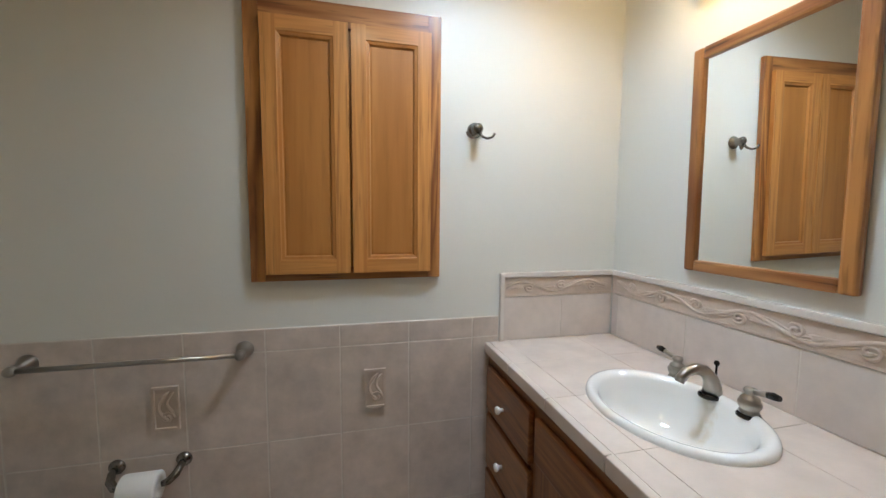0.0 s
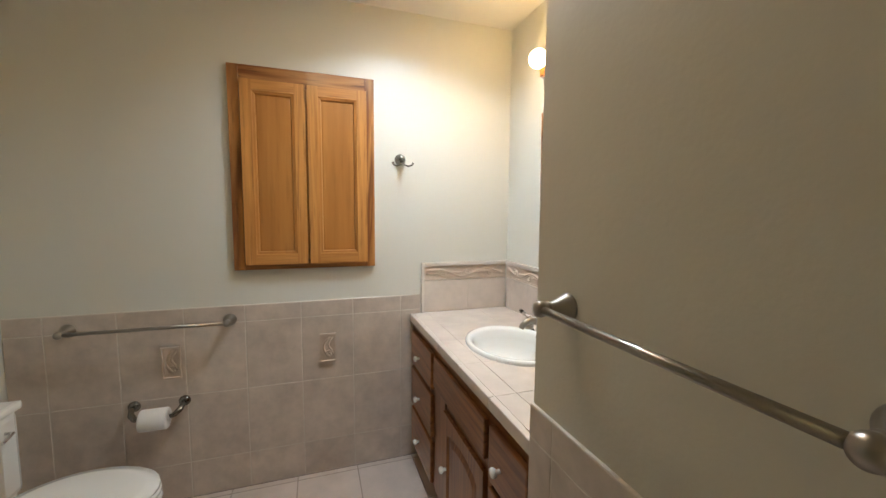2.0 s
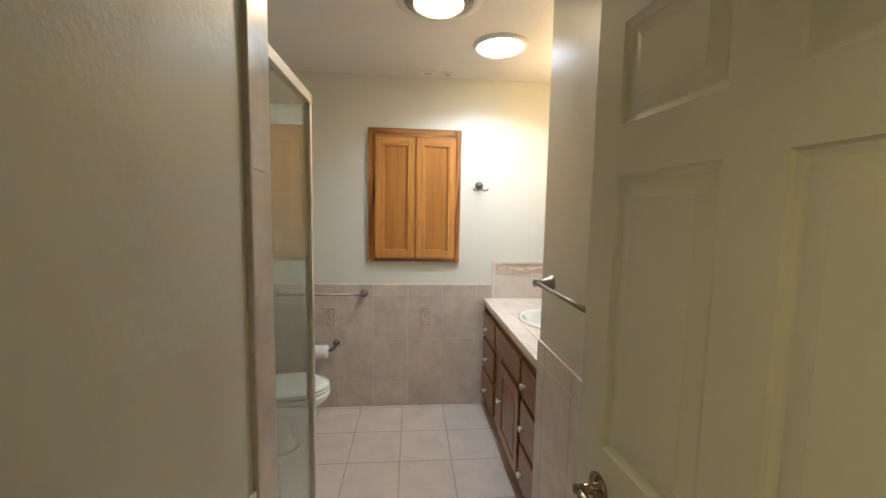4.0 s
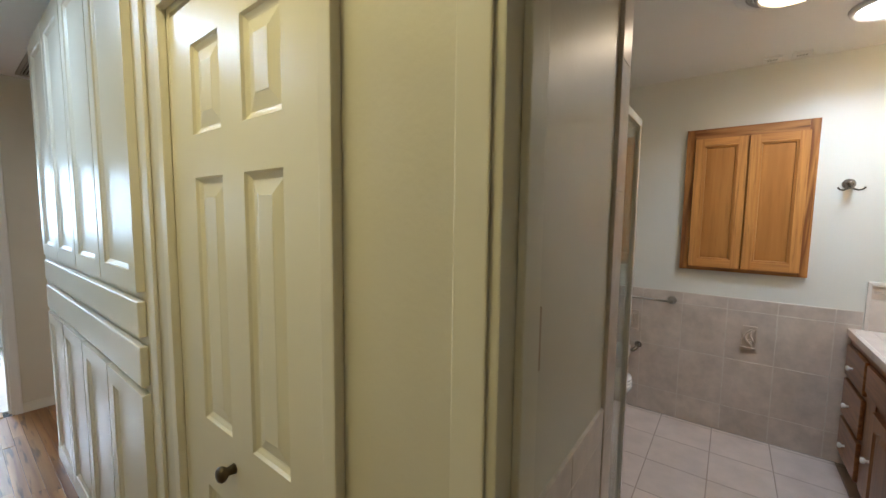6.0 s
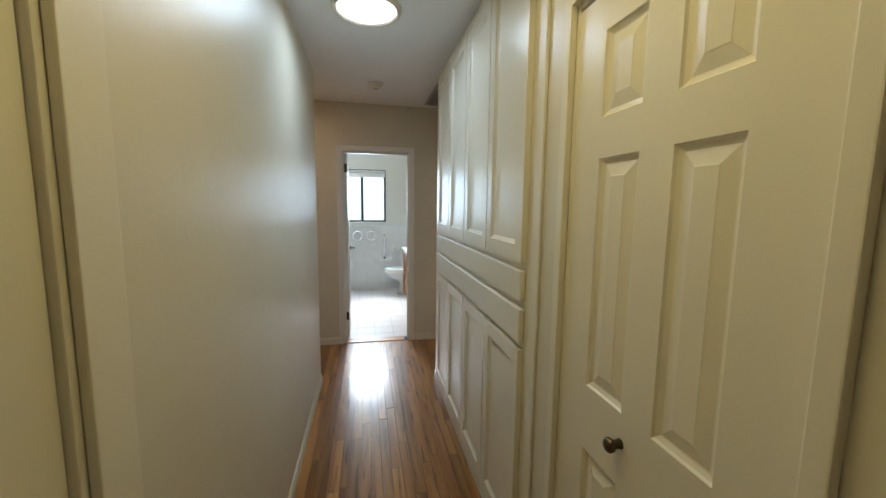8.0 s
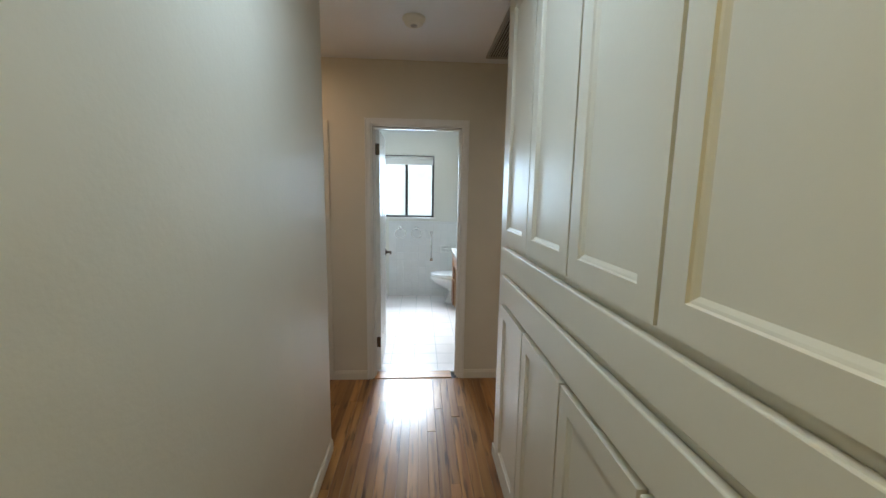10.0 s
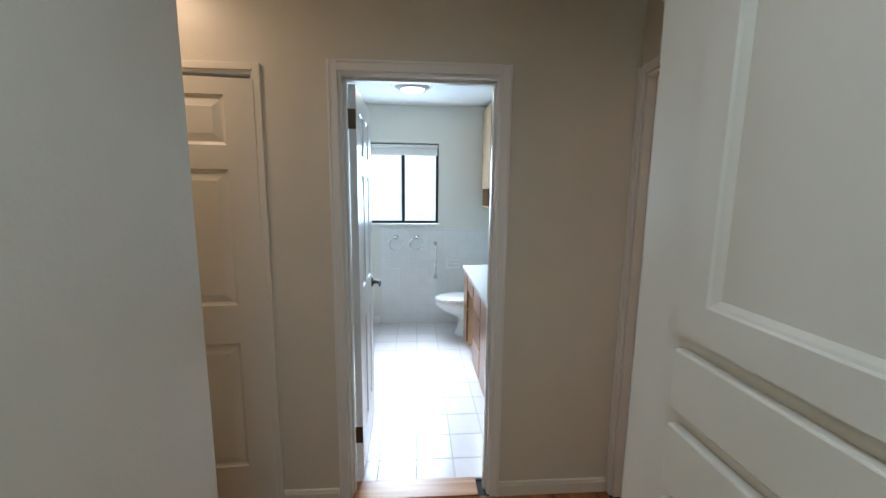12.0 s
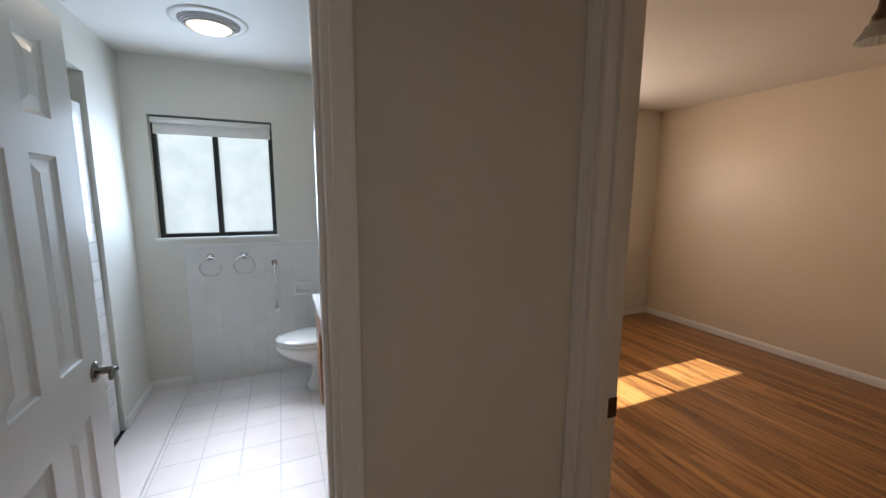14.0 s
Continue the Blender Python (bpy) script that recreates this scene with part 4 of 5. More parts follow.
for s in (-1, 1):
    bm = bmesh.new()
    lathe(bm, ((0, 0), (0.030, 0), (0.030, 0.005), (0.025, 0.012)), Matrix.Translation((0, s * 0.118, 0)))
    part("handle_base", bm, BLACKN, fa)
    bm = bmesh.new()
    lathe(bm, ((0.023, 0.012), (0.024, 0.018), (0.021, 0.020), (0.0265, 0.028), (0.0285, 0.036), (0.0265, 0.043), (0.023, 0.045), (0.024, 0.048), (0.022, 0.053), (0.015, 0.058), (0.013, 0.062), (0.018, 0.069), (0.014, 0.077), (0, 0.080)), Matrix.Translation((0, s * 0.118, 0)))
    part("handle_body", bm, NICKEL, fa)
    bm = bmesh.new()
    pipe(bm, [(0, s * 0.118, 0.066), (-0.004, s * 0.14, 0.074), (-0.006, s * 0.165, 0.080)], [0.008, 0.007, 0.008])
    part("lever", bm, NICKEL, fa)
    bm = bmesh.new()
    pipe(bm, [(-0.006, s * 0.165, 0.080), (-0.007, s * 0.18, 0.083), (-0.008, s * 0.195, 0.084)], [0.0085, 0.010, 0.007])
    part("lever_tip", bm, BLACKN, fa, "black lever tip")


# ---- toilets ----
def toilet(name, place, rz, label):
    """Faces +x; its back is at x 0."""
    t = thing(name, place, label, "toilet", rz=rz)
    n = 32

    def oval(cx, a, b, z, sq=1.0):
        return [(cx + a * math.copysign(abs(math.cos(2 * math.pi * i / n)) ** sq, math.cos(2 * math.pi * i / n)) * (1.0 if math.cos(2 * math.pi * i / n) > 0 else 0.85), b * math.sin(2 * math.pi * i / n), z) for i in range(n)]

    def loft(nm, rings, material, label=""):
        bm = bmesh.new()
        vs = [[bm.verts.new(p) for p in r] for r in rings]
        for a, b in zip(vs, vs[1:]):
            for i in range(n):
                bm.faces.new((a[i], a[(i + 1) % n], b[(i + 1) % n], b[i]))
        bm.faces.new(vs[0][::-1])
        bm.faces.new(vs[-1])
        part(nm, bm, material, t, label, smooth=True)
    loft("bowl", [oval(0.33, 0.185, 0.118, 0.0), oval(0.33, 0.175, 0.110, 0.03), oval(0.33, 0.140, 0.092, 0.10), oval(0.34, 0.125, 0.085, 0.17), oval(0.36, 0.135, 0.095, 0.215), oval(0.40, 0.190, 0.140, 0.255), oval(0.43, 0.240, 0.172, 0.30), oval(0.448, 0.266, 0.186, 0.345), oval(0.45, 0.270, 0.187, 0.370), oval(0.45, 0.260, 0.178, 0.388)], PORC)
    loft("seat", [oval(0.45, 0.262, 0.178, 0.390), oval(0.45, 0.268, 0.184, 0.395), oval(0.45, 0.268, 0.184, 0.405), oval(0.45, 0.262, 0.178, 0.410)], PORC)
    loft("lid", [oval(0.445, 0.262, 0.180, 0.412), oval(0.445, 0.270, 0.187, 0.416), oval(0.445, 0.268, 0.185, 0.428), oval(0.445, 0.22, 0.15, 0.436), oval(0.445, 0.10, 0.07, 0.438)], PORC)
    bm = bmesh.new()
    bx(bm, 0.01, 0.20, -0.22, 0.22, 0.38, 0.70, 0.022)
    part("tank", bm, PORC, t)
    bm = bmesh.new()
    bx(bm, 0.003, 0.212, -0.23, 0.23, 0.702, 0.735, 0.012)
    part("tank_lid", bm, PORC, t)
    bm = bmesh.new()
    pipe(bm, [(0.20, 0.15, 0.64), (0.222, 0.15, 0.64), (0.226, 0.12, 0.637), (0.226, 0.09, 0.632)], 0.006, 8)
    part("flush_lever", bm, CHROME, t)
    bm = bmesh.new()
    bx(bm, 0.08, 0.28, -0.10, 0.10, 0.12, 0.385, 0.03)
    part("base_back", bm, PORC, t)
    return t


toilet("toilet", (-1.385, 0.93, 0.0), 0, "white porcelain toilet with the lid closed, by the paper holder")
toilet("toilet", (-6.66, -1.11, 0.0), -90, "white porcelain toilet under the bathroom window wall")


# ---- bath one: shower glass ----
sh = thing("shower_enclosure", (-0.545, -0.67, 0), "clear glass shower enclosure with satin metal frame", "shower enclosure")
bm = bmesh.new()
bx(bm, -0.016, 0.016, 0.0, 0.69, 1.94, 1.975, 0.003)
bx(bm, -0.87, 0.016, 0.664, 0.692, 1.94, 1.975, 0.003)
part("header", bm, ALU, sh)
bm = bmesh.new()
bx(bm, -0.014, 0.014, 0.664, 0.690, 0.10, 1.94, 0.003)
part("corner_post", bm, ALU, sh)
bm = bmesh.new()
bx(bm, -0.012, 0.012, 0.0, 0.022, 0.10, 1.94, 0.003)
part("wall_channel", bm, ALU, sh)
bm = bmesh.new()
bx(bm, -0.004, 0.004, 0.022, 0.664, 0.12, 1.94)
g = part("side_glass", bm, CLEAR, sh)
bm = bmesh.new()
bx(bm, -0.85, -0.014, 0.675, 0.682, 0.12, 1.94)
part("door_glass", bm, CLEAR, sh)
bm = bmesh.new()
bx(bm, -0.05, 0.03, 0.0, 0.74, 0.0, 0.10, 0.006)
bx(bm, -0.87, -0.05, 0.64, 0.74, 0.0, 0.10, 0.006)
part("curb", bm, BULL, sh)


# ---- switch, vents, smoke detector ----
sw = thing("light_switch", (-0.455, -1.29, 1.315), "tan metal switch plate with two ivory switches", "light switch")
bm = bmesh.new()
bx(bm, 0.0, 0.006, -0.038, 0.038, -0.06, 0.06, 0.002)
part("plate", bm, SWITCHP, sw, "tan metal cover plate")
for z in (-0.02, 0.02):
    bm = bmesh.new()
    bx(bm, 0.006, 0.012, -0.014, 0.014, z - 0.012, z + 0.012, 0.002)
    part("switch", bm, PLASTIC, sw)

ou = thing("outlet", (1.052, 0.405, 0.93), "ivory electrical outlet over the counter", "outlet")
bm = bmesh.new()
bx(bm, -0.006, 0.0, -0.038, 0.038, -0.06, 0.06, 0.002)
part("plate", bm, PLASTIC, ou)
ou = thing("outlet", (-7.06, 1.755, 0.385), "ivory electrical outlet low on the bedroom wall", "outlet")
bm = bmesh.new()
bx(bm, 0.0, 0.006, -0.035, 0.035, -0.057, 0.057, 0.002)
part("plate", bm, BLIND, ou, "tan plastic plate")
for z in (-0.022, 0.022):
    bm = bmesh.new()
    bx(bm, 0.006, 0.009, -0.014, 0.014, z - 0.013, z + 0.013, 0.003)
    part("socket", bm, PLASTIC, ou)

sd = thing("smoke_detector", (-3.72, -2.02, HH), "round off-white smoke detector on the hall ceiling", "smoke detector")
bm = bmesh.new()
lathe(bm, ((0.065, 0), (0.065, -0.012), (0.060, -0.018), (0.055, -0.020), (0.050, -0.034), (0.040, -0.040), (0.0, -0.042)), seg=32)
part("housing", bm, PLASTIC, sd)
bm = bmesh.new()
lathe(bm, ((0.020, -0.0405), (0.018, -0.046), (0, -0.047)), seg=20)
part("button", bm, VENTP, sd)


def slotted_vent(name, x0, x1, y0, y1, z, label, n, along="x", material=VENTP):
    v = thing(name, ((x0 + x1) / 2, (y0 + y1) / 2, z), label, "ceiling vent")
    w, d = (x1 - x0) / 2, (y1 - y0) / 2
    bm = bmesh.new()
    for a in ((-w, w, -d, -d + 0.018), (-w, w, d - 0.018, d), (-w, -w + 0.018, -d + 0.018, d - 0.018), (w - 0.018, w, -d + 0.018, d - 0.018)):
        bx(bm, *a, -0.012, 0)
    part("vent_frame", bm, material, v)
    # dark sheet in place of the shade behind the slats
    bm = bmesh.new()
    bx(bm, -w + 0.018, w - 0.018, -d + 0.018, d - 0.018, -0.002, 0)
    part("backing", bm, DARK, v)
    for i in range(n):
        k = (i + 0.5) / n
        bm = bmesh.new()
        if along == "x":
            y = -d + 0.018 + (2 * d - 0.036) * k
            bx(bm, -w + 0.018, w - 0.018, y - 0.003, y + 0.003, -0.011, -0.003)
        else:
            x = -w + 0.018 + (2 * w - 0.036) * k
            bx(bm, x - 0.003, x + 0.003, -d + 0.018, d - 0.018, -0.011, -0.003)
        part("slat", bm, VENTP, v)


slotted_vent("return_vent", -4.28, -3.45, -1.515, -1.14, HH, "grey slotted air vent in the hall ceiling", 20)
slotted_vent("ceiling_vent", -0.085, 0.005, 1.33, 1.40, BH, "small off-white vent in the bathroom ceiling", 4, "y", WHITE)
slotted_vent("ceiling_vent", 0.055, 0.145, 1.33, 1.40, BH, "small off-white vent in the bathroom ceiling", 4, "y", WHITE)


# ---- bath two ----
wi = thing("window", (-7.14, -2.18, 1.18), "black framed sliding window with frosted panes", "window")
WW, WH = 0.405, 0.90
bm = bmesh.new()
for a in ((-WW, WW, 0, 0.03), (-WW, WW, WH - 0.03, WH), (-WW, -WW + 0.03, 0.03, WH - 0.03), (WW - 0.03, WW, 0.03, WH - 0.03)):
    bx(bm, -0.025, 0.025, a[0], a[1], a[2], a[3], 0.003)
part("window_frame", bm, BLACKF, wi)
bm = bmesh.new()
bx(bm, -0.02, 0.03, -0.018, 0.018, 0.03, WH - 0.03, 0.003)
part("meeting_rail", bm, BLACKF, wi)
bm = bmesh.new()
bx(bm, 0.03, 0.04, -0.012, 0.012, 0.32, 0.38, 0.002)
part("latch", bm, BLACKF, wi)
for y0, y1 in ((-WW + 0.03, -0.018), (0.018, WW - 0.03)):
    bm = bmesh.new()
    bx(bm, -0.004, 0.0, y0, y1, 0.03, WH - 0.03)
    part("pane", bm, FROST, wi, "frosted window pane")
bm = bmesh.new()
bx(bm, 0.05, 0.105, -WW - 0.02, WW + 0.02, -0.018, 0.004, 0.003)
part("window_sill", bm, WHITE, wi)
bm = bmesh.new()
rod(bm, (0.06, -WW + 0.01, WH - 0.035), (0.06, WW - 0.01, WH - 0.035), 0.022, seg=16)
bx(bm, 0.035, 0.038, -WW + 0.015, WW - 0.015, WH - 0.13, WH - 0.035)
part("roller_shade", bm, FABRIC, wi, "white roller shade, rolled up")

for y in (-2.264, -2.028):
    r = thing("towel_ring", (-7.052, y, 0.995), "chrome towel ring on white tile", "towel ring", "towel rings by the window")
    bm = bmesh.new()
    lathe(bm, ((0, 0), (0.028, 0), (0.026, 0.01), (0.014, 0.016), (0.012, 0.035), (0, 0.038)), Matrix.Translation((0, 0, 0.03)) @ pose(0, 0, 0, 0, 90))
    part("mount", bm, CHROME, r)
    bm = bmesh.new()
    pipe(bm, [(0.032, 0.075 * math.sin(a), -0.045 + 0.075 * math.cos(a)) for a in [2 * math.pi * i / 28 for i in range(29)]], 0.0065, 8)
    part("ring", bm, CHROME, r)
gb = thing("grab_bar", (-7.052, -1.807, 0.76), "upright chrome bar on the tiled wall", "grab bar")
for z in (-0.20, 0.20):
    bm = bmesh.new()
    bx(bm, 0, 0.05, -0.022, 0.022, z - 0.022, z + 0.022, 0.004)
    part("mount", bm, CHROME, gb)
bm = bmesh.new()
rod(bm, (0.042, 0, -0.2), (0.042, 0, 0.2), 0.010)
part("bar", bm, CHROME, gb)
ph = thing("toilet_paper_holder", (-7.052, -1.60, 0.715), "white ceramic recessed paper holder", "toilet paper holder")
bm = bmesh.new()
for a in ((-0.08, 0.08, 0.035, 0.06), (-0.08, 0.08, -0.06, -0.035), (-0.08, -0.055, -0.035, 0.035), (0.055, 0.08, -0.035, 0.035)):
    bx(bm, 0, 0.018, a[0], a[1], a[2], a[3], 0.003)
part("frame", bm, PORC, ph)
bm = bmesh.new()
rod(bm, (0.014, -0.055, 0), (0.014, 0.055, 0), 0.011)
part("roller", bm, PORC, ph)

v2 = thing("vanity", (-6.38, -1.55, 0), "reddish wood vanity with an open knee space", "vanity cabinet")
bm = bmesh.new()
bx(bm, 0.0, 0.24, 0.02, 0.445, 0.09, 0.78)
bx(bm, 0.62, 1.80, 0.02, 0.445, 0.09, 0.78)
bx(bm, 0.24, 0.62, 0.02, 0.445, 0.62, 0.78)
part("carcass", bm, MAPLE, v2)
bm = bmesh.new()
bx(bm, 0.0, 0.24, 0.07, 0.44, 0.0, 0.09)
bx(bm, 0.62, 1.80, 0.07, 0.44, 0.0, 0.09)
part("toe_kick", bm, CHERRY, v2)
for x0, x1, z0, z1 in ((0.01, 0.23, 0.45, 0.76), (0.01, 0.23, 0.11, 0.43), (0.26, 0.60, 0.64, 0.76), (0.64, 0.98, 0.58, 0.76), (0.64, 0.98, 0.36, 0.56), (0.64, 0.98, 0.11, 0.34), (1.0, 1.38, 0.11, 0.76), (1.40, 1.78, 0.11, 0.76)):
    bm = bmesh.new()
    bx(bm, x0, x1, 0.0, 0.019, z0, z1, 0.003)
    part("front", bm, CHERRY, v2, "reddish wood drawer front")
cn = block("counter", -6.40, -4.56, -1.565, -1.105, 0.785, 0.82, WTILE, None, "white tiled vanity counter", "", 0.006)
cn["category"] = "counter"
c2 = thing("wall_cabinet", (-7.05, -1.27, 1.38), "pale wood wall cabinet with an open shelf niche", "cabinet")
bm = bmesh.new()
bx(bm, 0.0, 0.50, 0.0, 0.165, 0.20, 1.06)
bx(bm, 0.0, 0.50, 0.0, 0.165, 0.0, 0.018)
bx(bm, 0.0, 0.018, 0.0, 0.165, 0.018, 0.20)
bx(bm, 0.482, 0.50, 0.0, 0.165, 0.018, 0.20)
part("carcass", bm, MAPLE, c2)
bm = bmesh.new()
bx(bm, 0.01, 0.49, -0.018, -0.001, 0.21, 1.05, 0.003)
part("cabinet_door", bm, MAPLE, c2)
# near-black back: the shade inside the niche put into its colour
bm = bmesh.new()
bx(bm, 0.02, 0.48, 0.15, 0.163, 0.02, 0.20)
part("niche_shade_back", bm, DARK, c2)

sg = thing("shower_screen", (-6.50, -2.79, 0), "framed glass shower screen beside white tile", "shower enclosure")
bm = bmesh.new()
bx(bm, 0.0, 0.22, -0.05, 0.03, 0.0, 2.02)
part("tiled_return", bm, GROUT_W, sg)
for i in range(18):
    for x0, x1 in ((0.0, 0.108), (0.111, 0.219)):
        bm = bmesh.new()
        bx(bm, x0, x1, 0.030, 0.036, 0.112 * i + 0.003, 0.112 * i + 0.112, 0.0012)
        part("tile", bm, WTILE, sg)
bm = bmesh.new()
bx(bm, 0.222, 0.250, -0.015, 0.015, 0.10, 1.99, 0.003)
part("post", bm, CHROME, sg)
bm = bmesh.new()
bx(bm, 0.25, 1.94, -0.015, 0.015, 1.965, 1.99, 0.003)
part("top_rail", bm, CHROME, sg)
bm = bmesh.new()
bx(bm, 0.25, 1.94, -0.003, 0.003, 0.11, 1.965)
part("pane", bm, CLEAR, sg)
bm = bmesh.new()
bx(bm, 0.221, 1.94, -0.05, 0.03, 0.0, 0.10, 0.005)
part("curb", bm, WTILE, sg)
block("floor_border", -7.058, -4.56, -2.728, -2.47, -0.016, 0.006, WTILE_F, label="plain white floor border beside the shower")

# thresholds
block("threshold", -4.53, -4.405, -2.34, -1.705, -0.012, 0.008, OAK_HY, label="worn wood door threshold", bev=0.003)

# ---- bedroom ----
bw = thing("window", (-7.14, 0.80, 1.51), "black framed high bedroom window", "window")
BW, BHH = 0.89, 0.57
bm = bmesh.new()
for a in ((-BW, BW, 0, 0.03), (-BW, BW, BHH - 0.03, BHH), (-BW, -BW + 0.03, 0.03, BHH - 0.03), (BW - 0.03, BW, 0.03, BHH - 0.03), (-0.02, 0.02, 0.03, BHH - 0.03)):
    bx(bm, -0.025, 0.025, a[0], a[1], a[2], a[3], 0.003)
part("window_frame", bm, BLACKF, bw)
for y0, y1 in ((-BW + 0.03, -0.02), (0.02, BW - 0.03)):
    bm = bmesh.new()
    bx(bm, -0.004, 0.0, y0, y1, 0.03, BHH - 0.03)
    part("pane", bm, PANE if y0 < -0.5 else SCREENED, bw)
bl = thing("blind", (-7.055, 0.80, 1.995), "tan pleated blind, raised, with a hanging cord", "blind")
bm = bmesh.new()
for i in range(6):
    bx(bm, 0.0, 0.035 - 0.006 * (i % 2), -BW - 0.01, BW + 0.01, 0.022 * i, 0.022 * i + 0.018, 0.003)
part("slats", bm, BLIND, bl)
bm = bmesh.new()
bx(bm, 0.0, 0.045, -BW - 0.03, BW + 0.03, 0.134, 0.150, 0.003)
part("head_rail", bm, BRONZE, bl, "dark metal head rail")
bm = bmesh.new()
rod(bm, (0.02, BW - 0.06, 0.0), (0.02, BW - 0.06, -0.62), 0.0015, seg=6)
part("cord", bm, WKNOB, bl)
bm = bmesh.new()
lathe(bm, ((0, 0), (0.004, 0), (0.007, -0.03), (0, -0.032)), Matrix.Translation((0.02, BW - 0.06, -0.62)), seg=10)
part("tassel", bm, WKNOB, bl)
bl2 = thing("pendant_lamp", (-4.41, 0.40, RH), "small ceiling lamp with a dark stem and ribbed glass shade", "ceiling light")
bm = bmesh.new()
lathe(bm, ((0, 0), (0.06, 0), (0.055, -0.015), (0.02, -0.025), (0.008, -0.03), (0.008, -0.25), (0.014, -0.27), (0.018, -0.31), (0.030, -0.335), (0.034, -0.35), (0, -0.352)), seg=24)
pipe(bm, [(0.012, 0, -0.29), (0.04, 0.01, -0.30), (0.065, 0.015, -0.285), (0.075, 0.018, -0.26)], 0.004, 8)
part("stem", bm, BRONZE, bl2)
bm = bmesh.new()
lathe(bm, ((0.030, -0.353), (0.040, -0.366), (0.046, -0.385), (0.060, -0.410), (0.070, -0.425), (0.067, -0.426), (0.057, -0.411), (0.043, -0.386), (0.037, -0.368), (0.028, -0.355)), seg=32)
part("shade", bm, SHADE_GLASS, bl2, "ribbed clear glass shade")
bm = bmesh.new()
for k in range(20):
    a = 2 * math.pi * k / 20
    pipe(bm, [(r * math.cos(a), r * math.sin(a), z) for r, z in ((0.041, -0.366), (0.047, -0.385), (0.061, -0.410), (0.070, -0.424))], 0.0016, 5)
part("ribs", bm, SHADE_GLASS, bl2)
lp = thing("strike_plate", (-4.356, -0.950, 0.937), "dark metal strike plate on the bedroom door jamb", "strike plate")
bm = bmesh.new()
bx(bm, 0.0, 0.003, 0.008, 0.046, -0.029, 0.029)
part("plate", bm, BRONZE, lp)

# ---- outside ----
block("ground", -60, -7.3, -40, 40, -0.6, -0.3, GROUND, label="bare garden soil")


def shrub(name, x, y, z, r, h, n, seed):
    rnd = random.Random(seed)
    root = thing(name, (x, y, z), "green leafy garden tree outside the window", "tree")
    bm = bmesh.new()
    pipe(bm, [(0, 0, 0), (0.05, 0.02, h * 0.4), (0.0, -0.05, h * 0.8)], [0.09, 0.07, 0.04], 8)
    for i in range(5):
        a = rnd.uniform(0, 6.28)
        pipe(bm, [(0.02, 0, h * 0.35), (math.cos(a) * r * 0.4, math.sin(a) * r * 0.4, h * 0.6), (math.cos(a) * r * 0.7, math.sin(a) * r * 0.7, h * 0.85)], [0.04, 0.025, 0.01], 6)
    part("trunk", bm, BARK, root)
    bm = bmesh.new()
    for i in range(n):
        a, b, k = rnd.uniform(0, 6.28), rnd.uniform(-1, 1), rnd.uniform(0.35, 1) ** 0.5
        lump = 1 + 0.25 * math.sin(3 * a + seed) + 0.2 * math.sin(5 * b + a)
        c = Vector((math.cos(a) * math.sqrt(1 - b * b) * r, math.sin(a) * math.sqrt(1 - b * b) * r, b * h * 0.42)) * k * lump + Vector((0, 0, h * 0.72))
        q = Euler((rnd.uniform(0, 6.28), rnd.uniform(0, 6.28), 0)).to_matrix()
        s = rnd.uniform(0.05, 0.10)
        bm.faces.new([bm.verts.new(c + q @ Vector(p)) for p in ((-s, 0, 0), (0, -s * 0.45, s * 0.1), (s, 0, 0), (0, s * 0.45, s * 0.1))])
    part("crown", bm, LEAF, root, smooth=False)


for i, (x, y) in enumerate(((-9.9, 1.1), (-10.1, 3.0), (-10.3, -0.9), (-13.5, 0.2), (-13.8, 3.2), (-13.0, -3.0))):
    if i < 3:
        shrub("tree", x, y, -0.32, 1.25, 3.3, 6000, i + 3)
    else:
        shrub("tree", x, y, -0.32, 2.0, 4.8, 6000, i + 3)


# ---- pieces: tiles and planks ----
def tile_mesh(name, w, h, t, material, bev=0.0015, cut=None):
    """A tile lying in x and y from 0, its top at z t with sloped edges."""
    bm = bmesh.new()
    lo = [(0, 0), (w, 0), (w, h), (0, h)]
    hi = [(bev, bev), (w - bev, bev), (w - bev, h - bev), (bev, h - bev)]
    r = [[bm.verts.new((x, y, z)) for x, y in ring] for ring, z in ((lo, 0), (lo, t - bev), (hi, t))]
    for a, b in zip(r, r[1:]):
        for i in range(4):
            bm.faces.new((a[i], a[(i + 1) % 4], b[(i + 1) % 4], b[i]))
    bm.faces.new(r[-1])
    bm.faces.new(r[0][::-1])
    me = bpy.data.meshes.new(name)
    bm.to_mesh(me)
    bm.free()
    me.materials.append(material)
    return me


CACHE = {}
RND = random.Random(5)


def tile(parent, name, w, h, t, material, m):
    key = (name, round(w, 4), round(h, 4), t, material.name)
    if key not in CACHE:
        CACHE[key] = tile_mesh(name, w, h, t, material, 0.0007 if name == "plank" else 0.0015)
    ob = new(name, CACHE[key])
    ob.parent = parent
    ob.matrix_local = m
    return ob


def frame_on(axis, face, side):
    """Turns u, v, depth into world axes: u along the wall, v up, depth out of it."""
    if axis == "x":
        return Matrix(((1, 0, 0, 0), (0, 0, side, face), (0, 1, 0, 0), (0, 0, 0, 1)))
    return Matrix(((0, 0, side, face), (1, 0, 0, 0), (0, 1, 0, 0), (0, 0, 0, 1)))


def spans(lo, hi, first, step):
    """Joints from lo to hi with one at first."""
    k = math.ceil((lo - first) / step - 1e-6)
    js = [lo]
    while first + k * step < hi - 0.004:
        if first + k * step > lo + 0.004:
            js.append(first + k * step)
        k += 1
    return js + [hi]


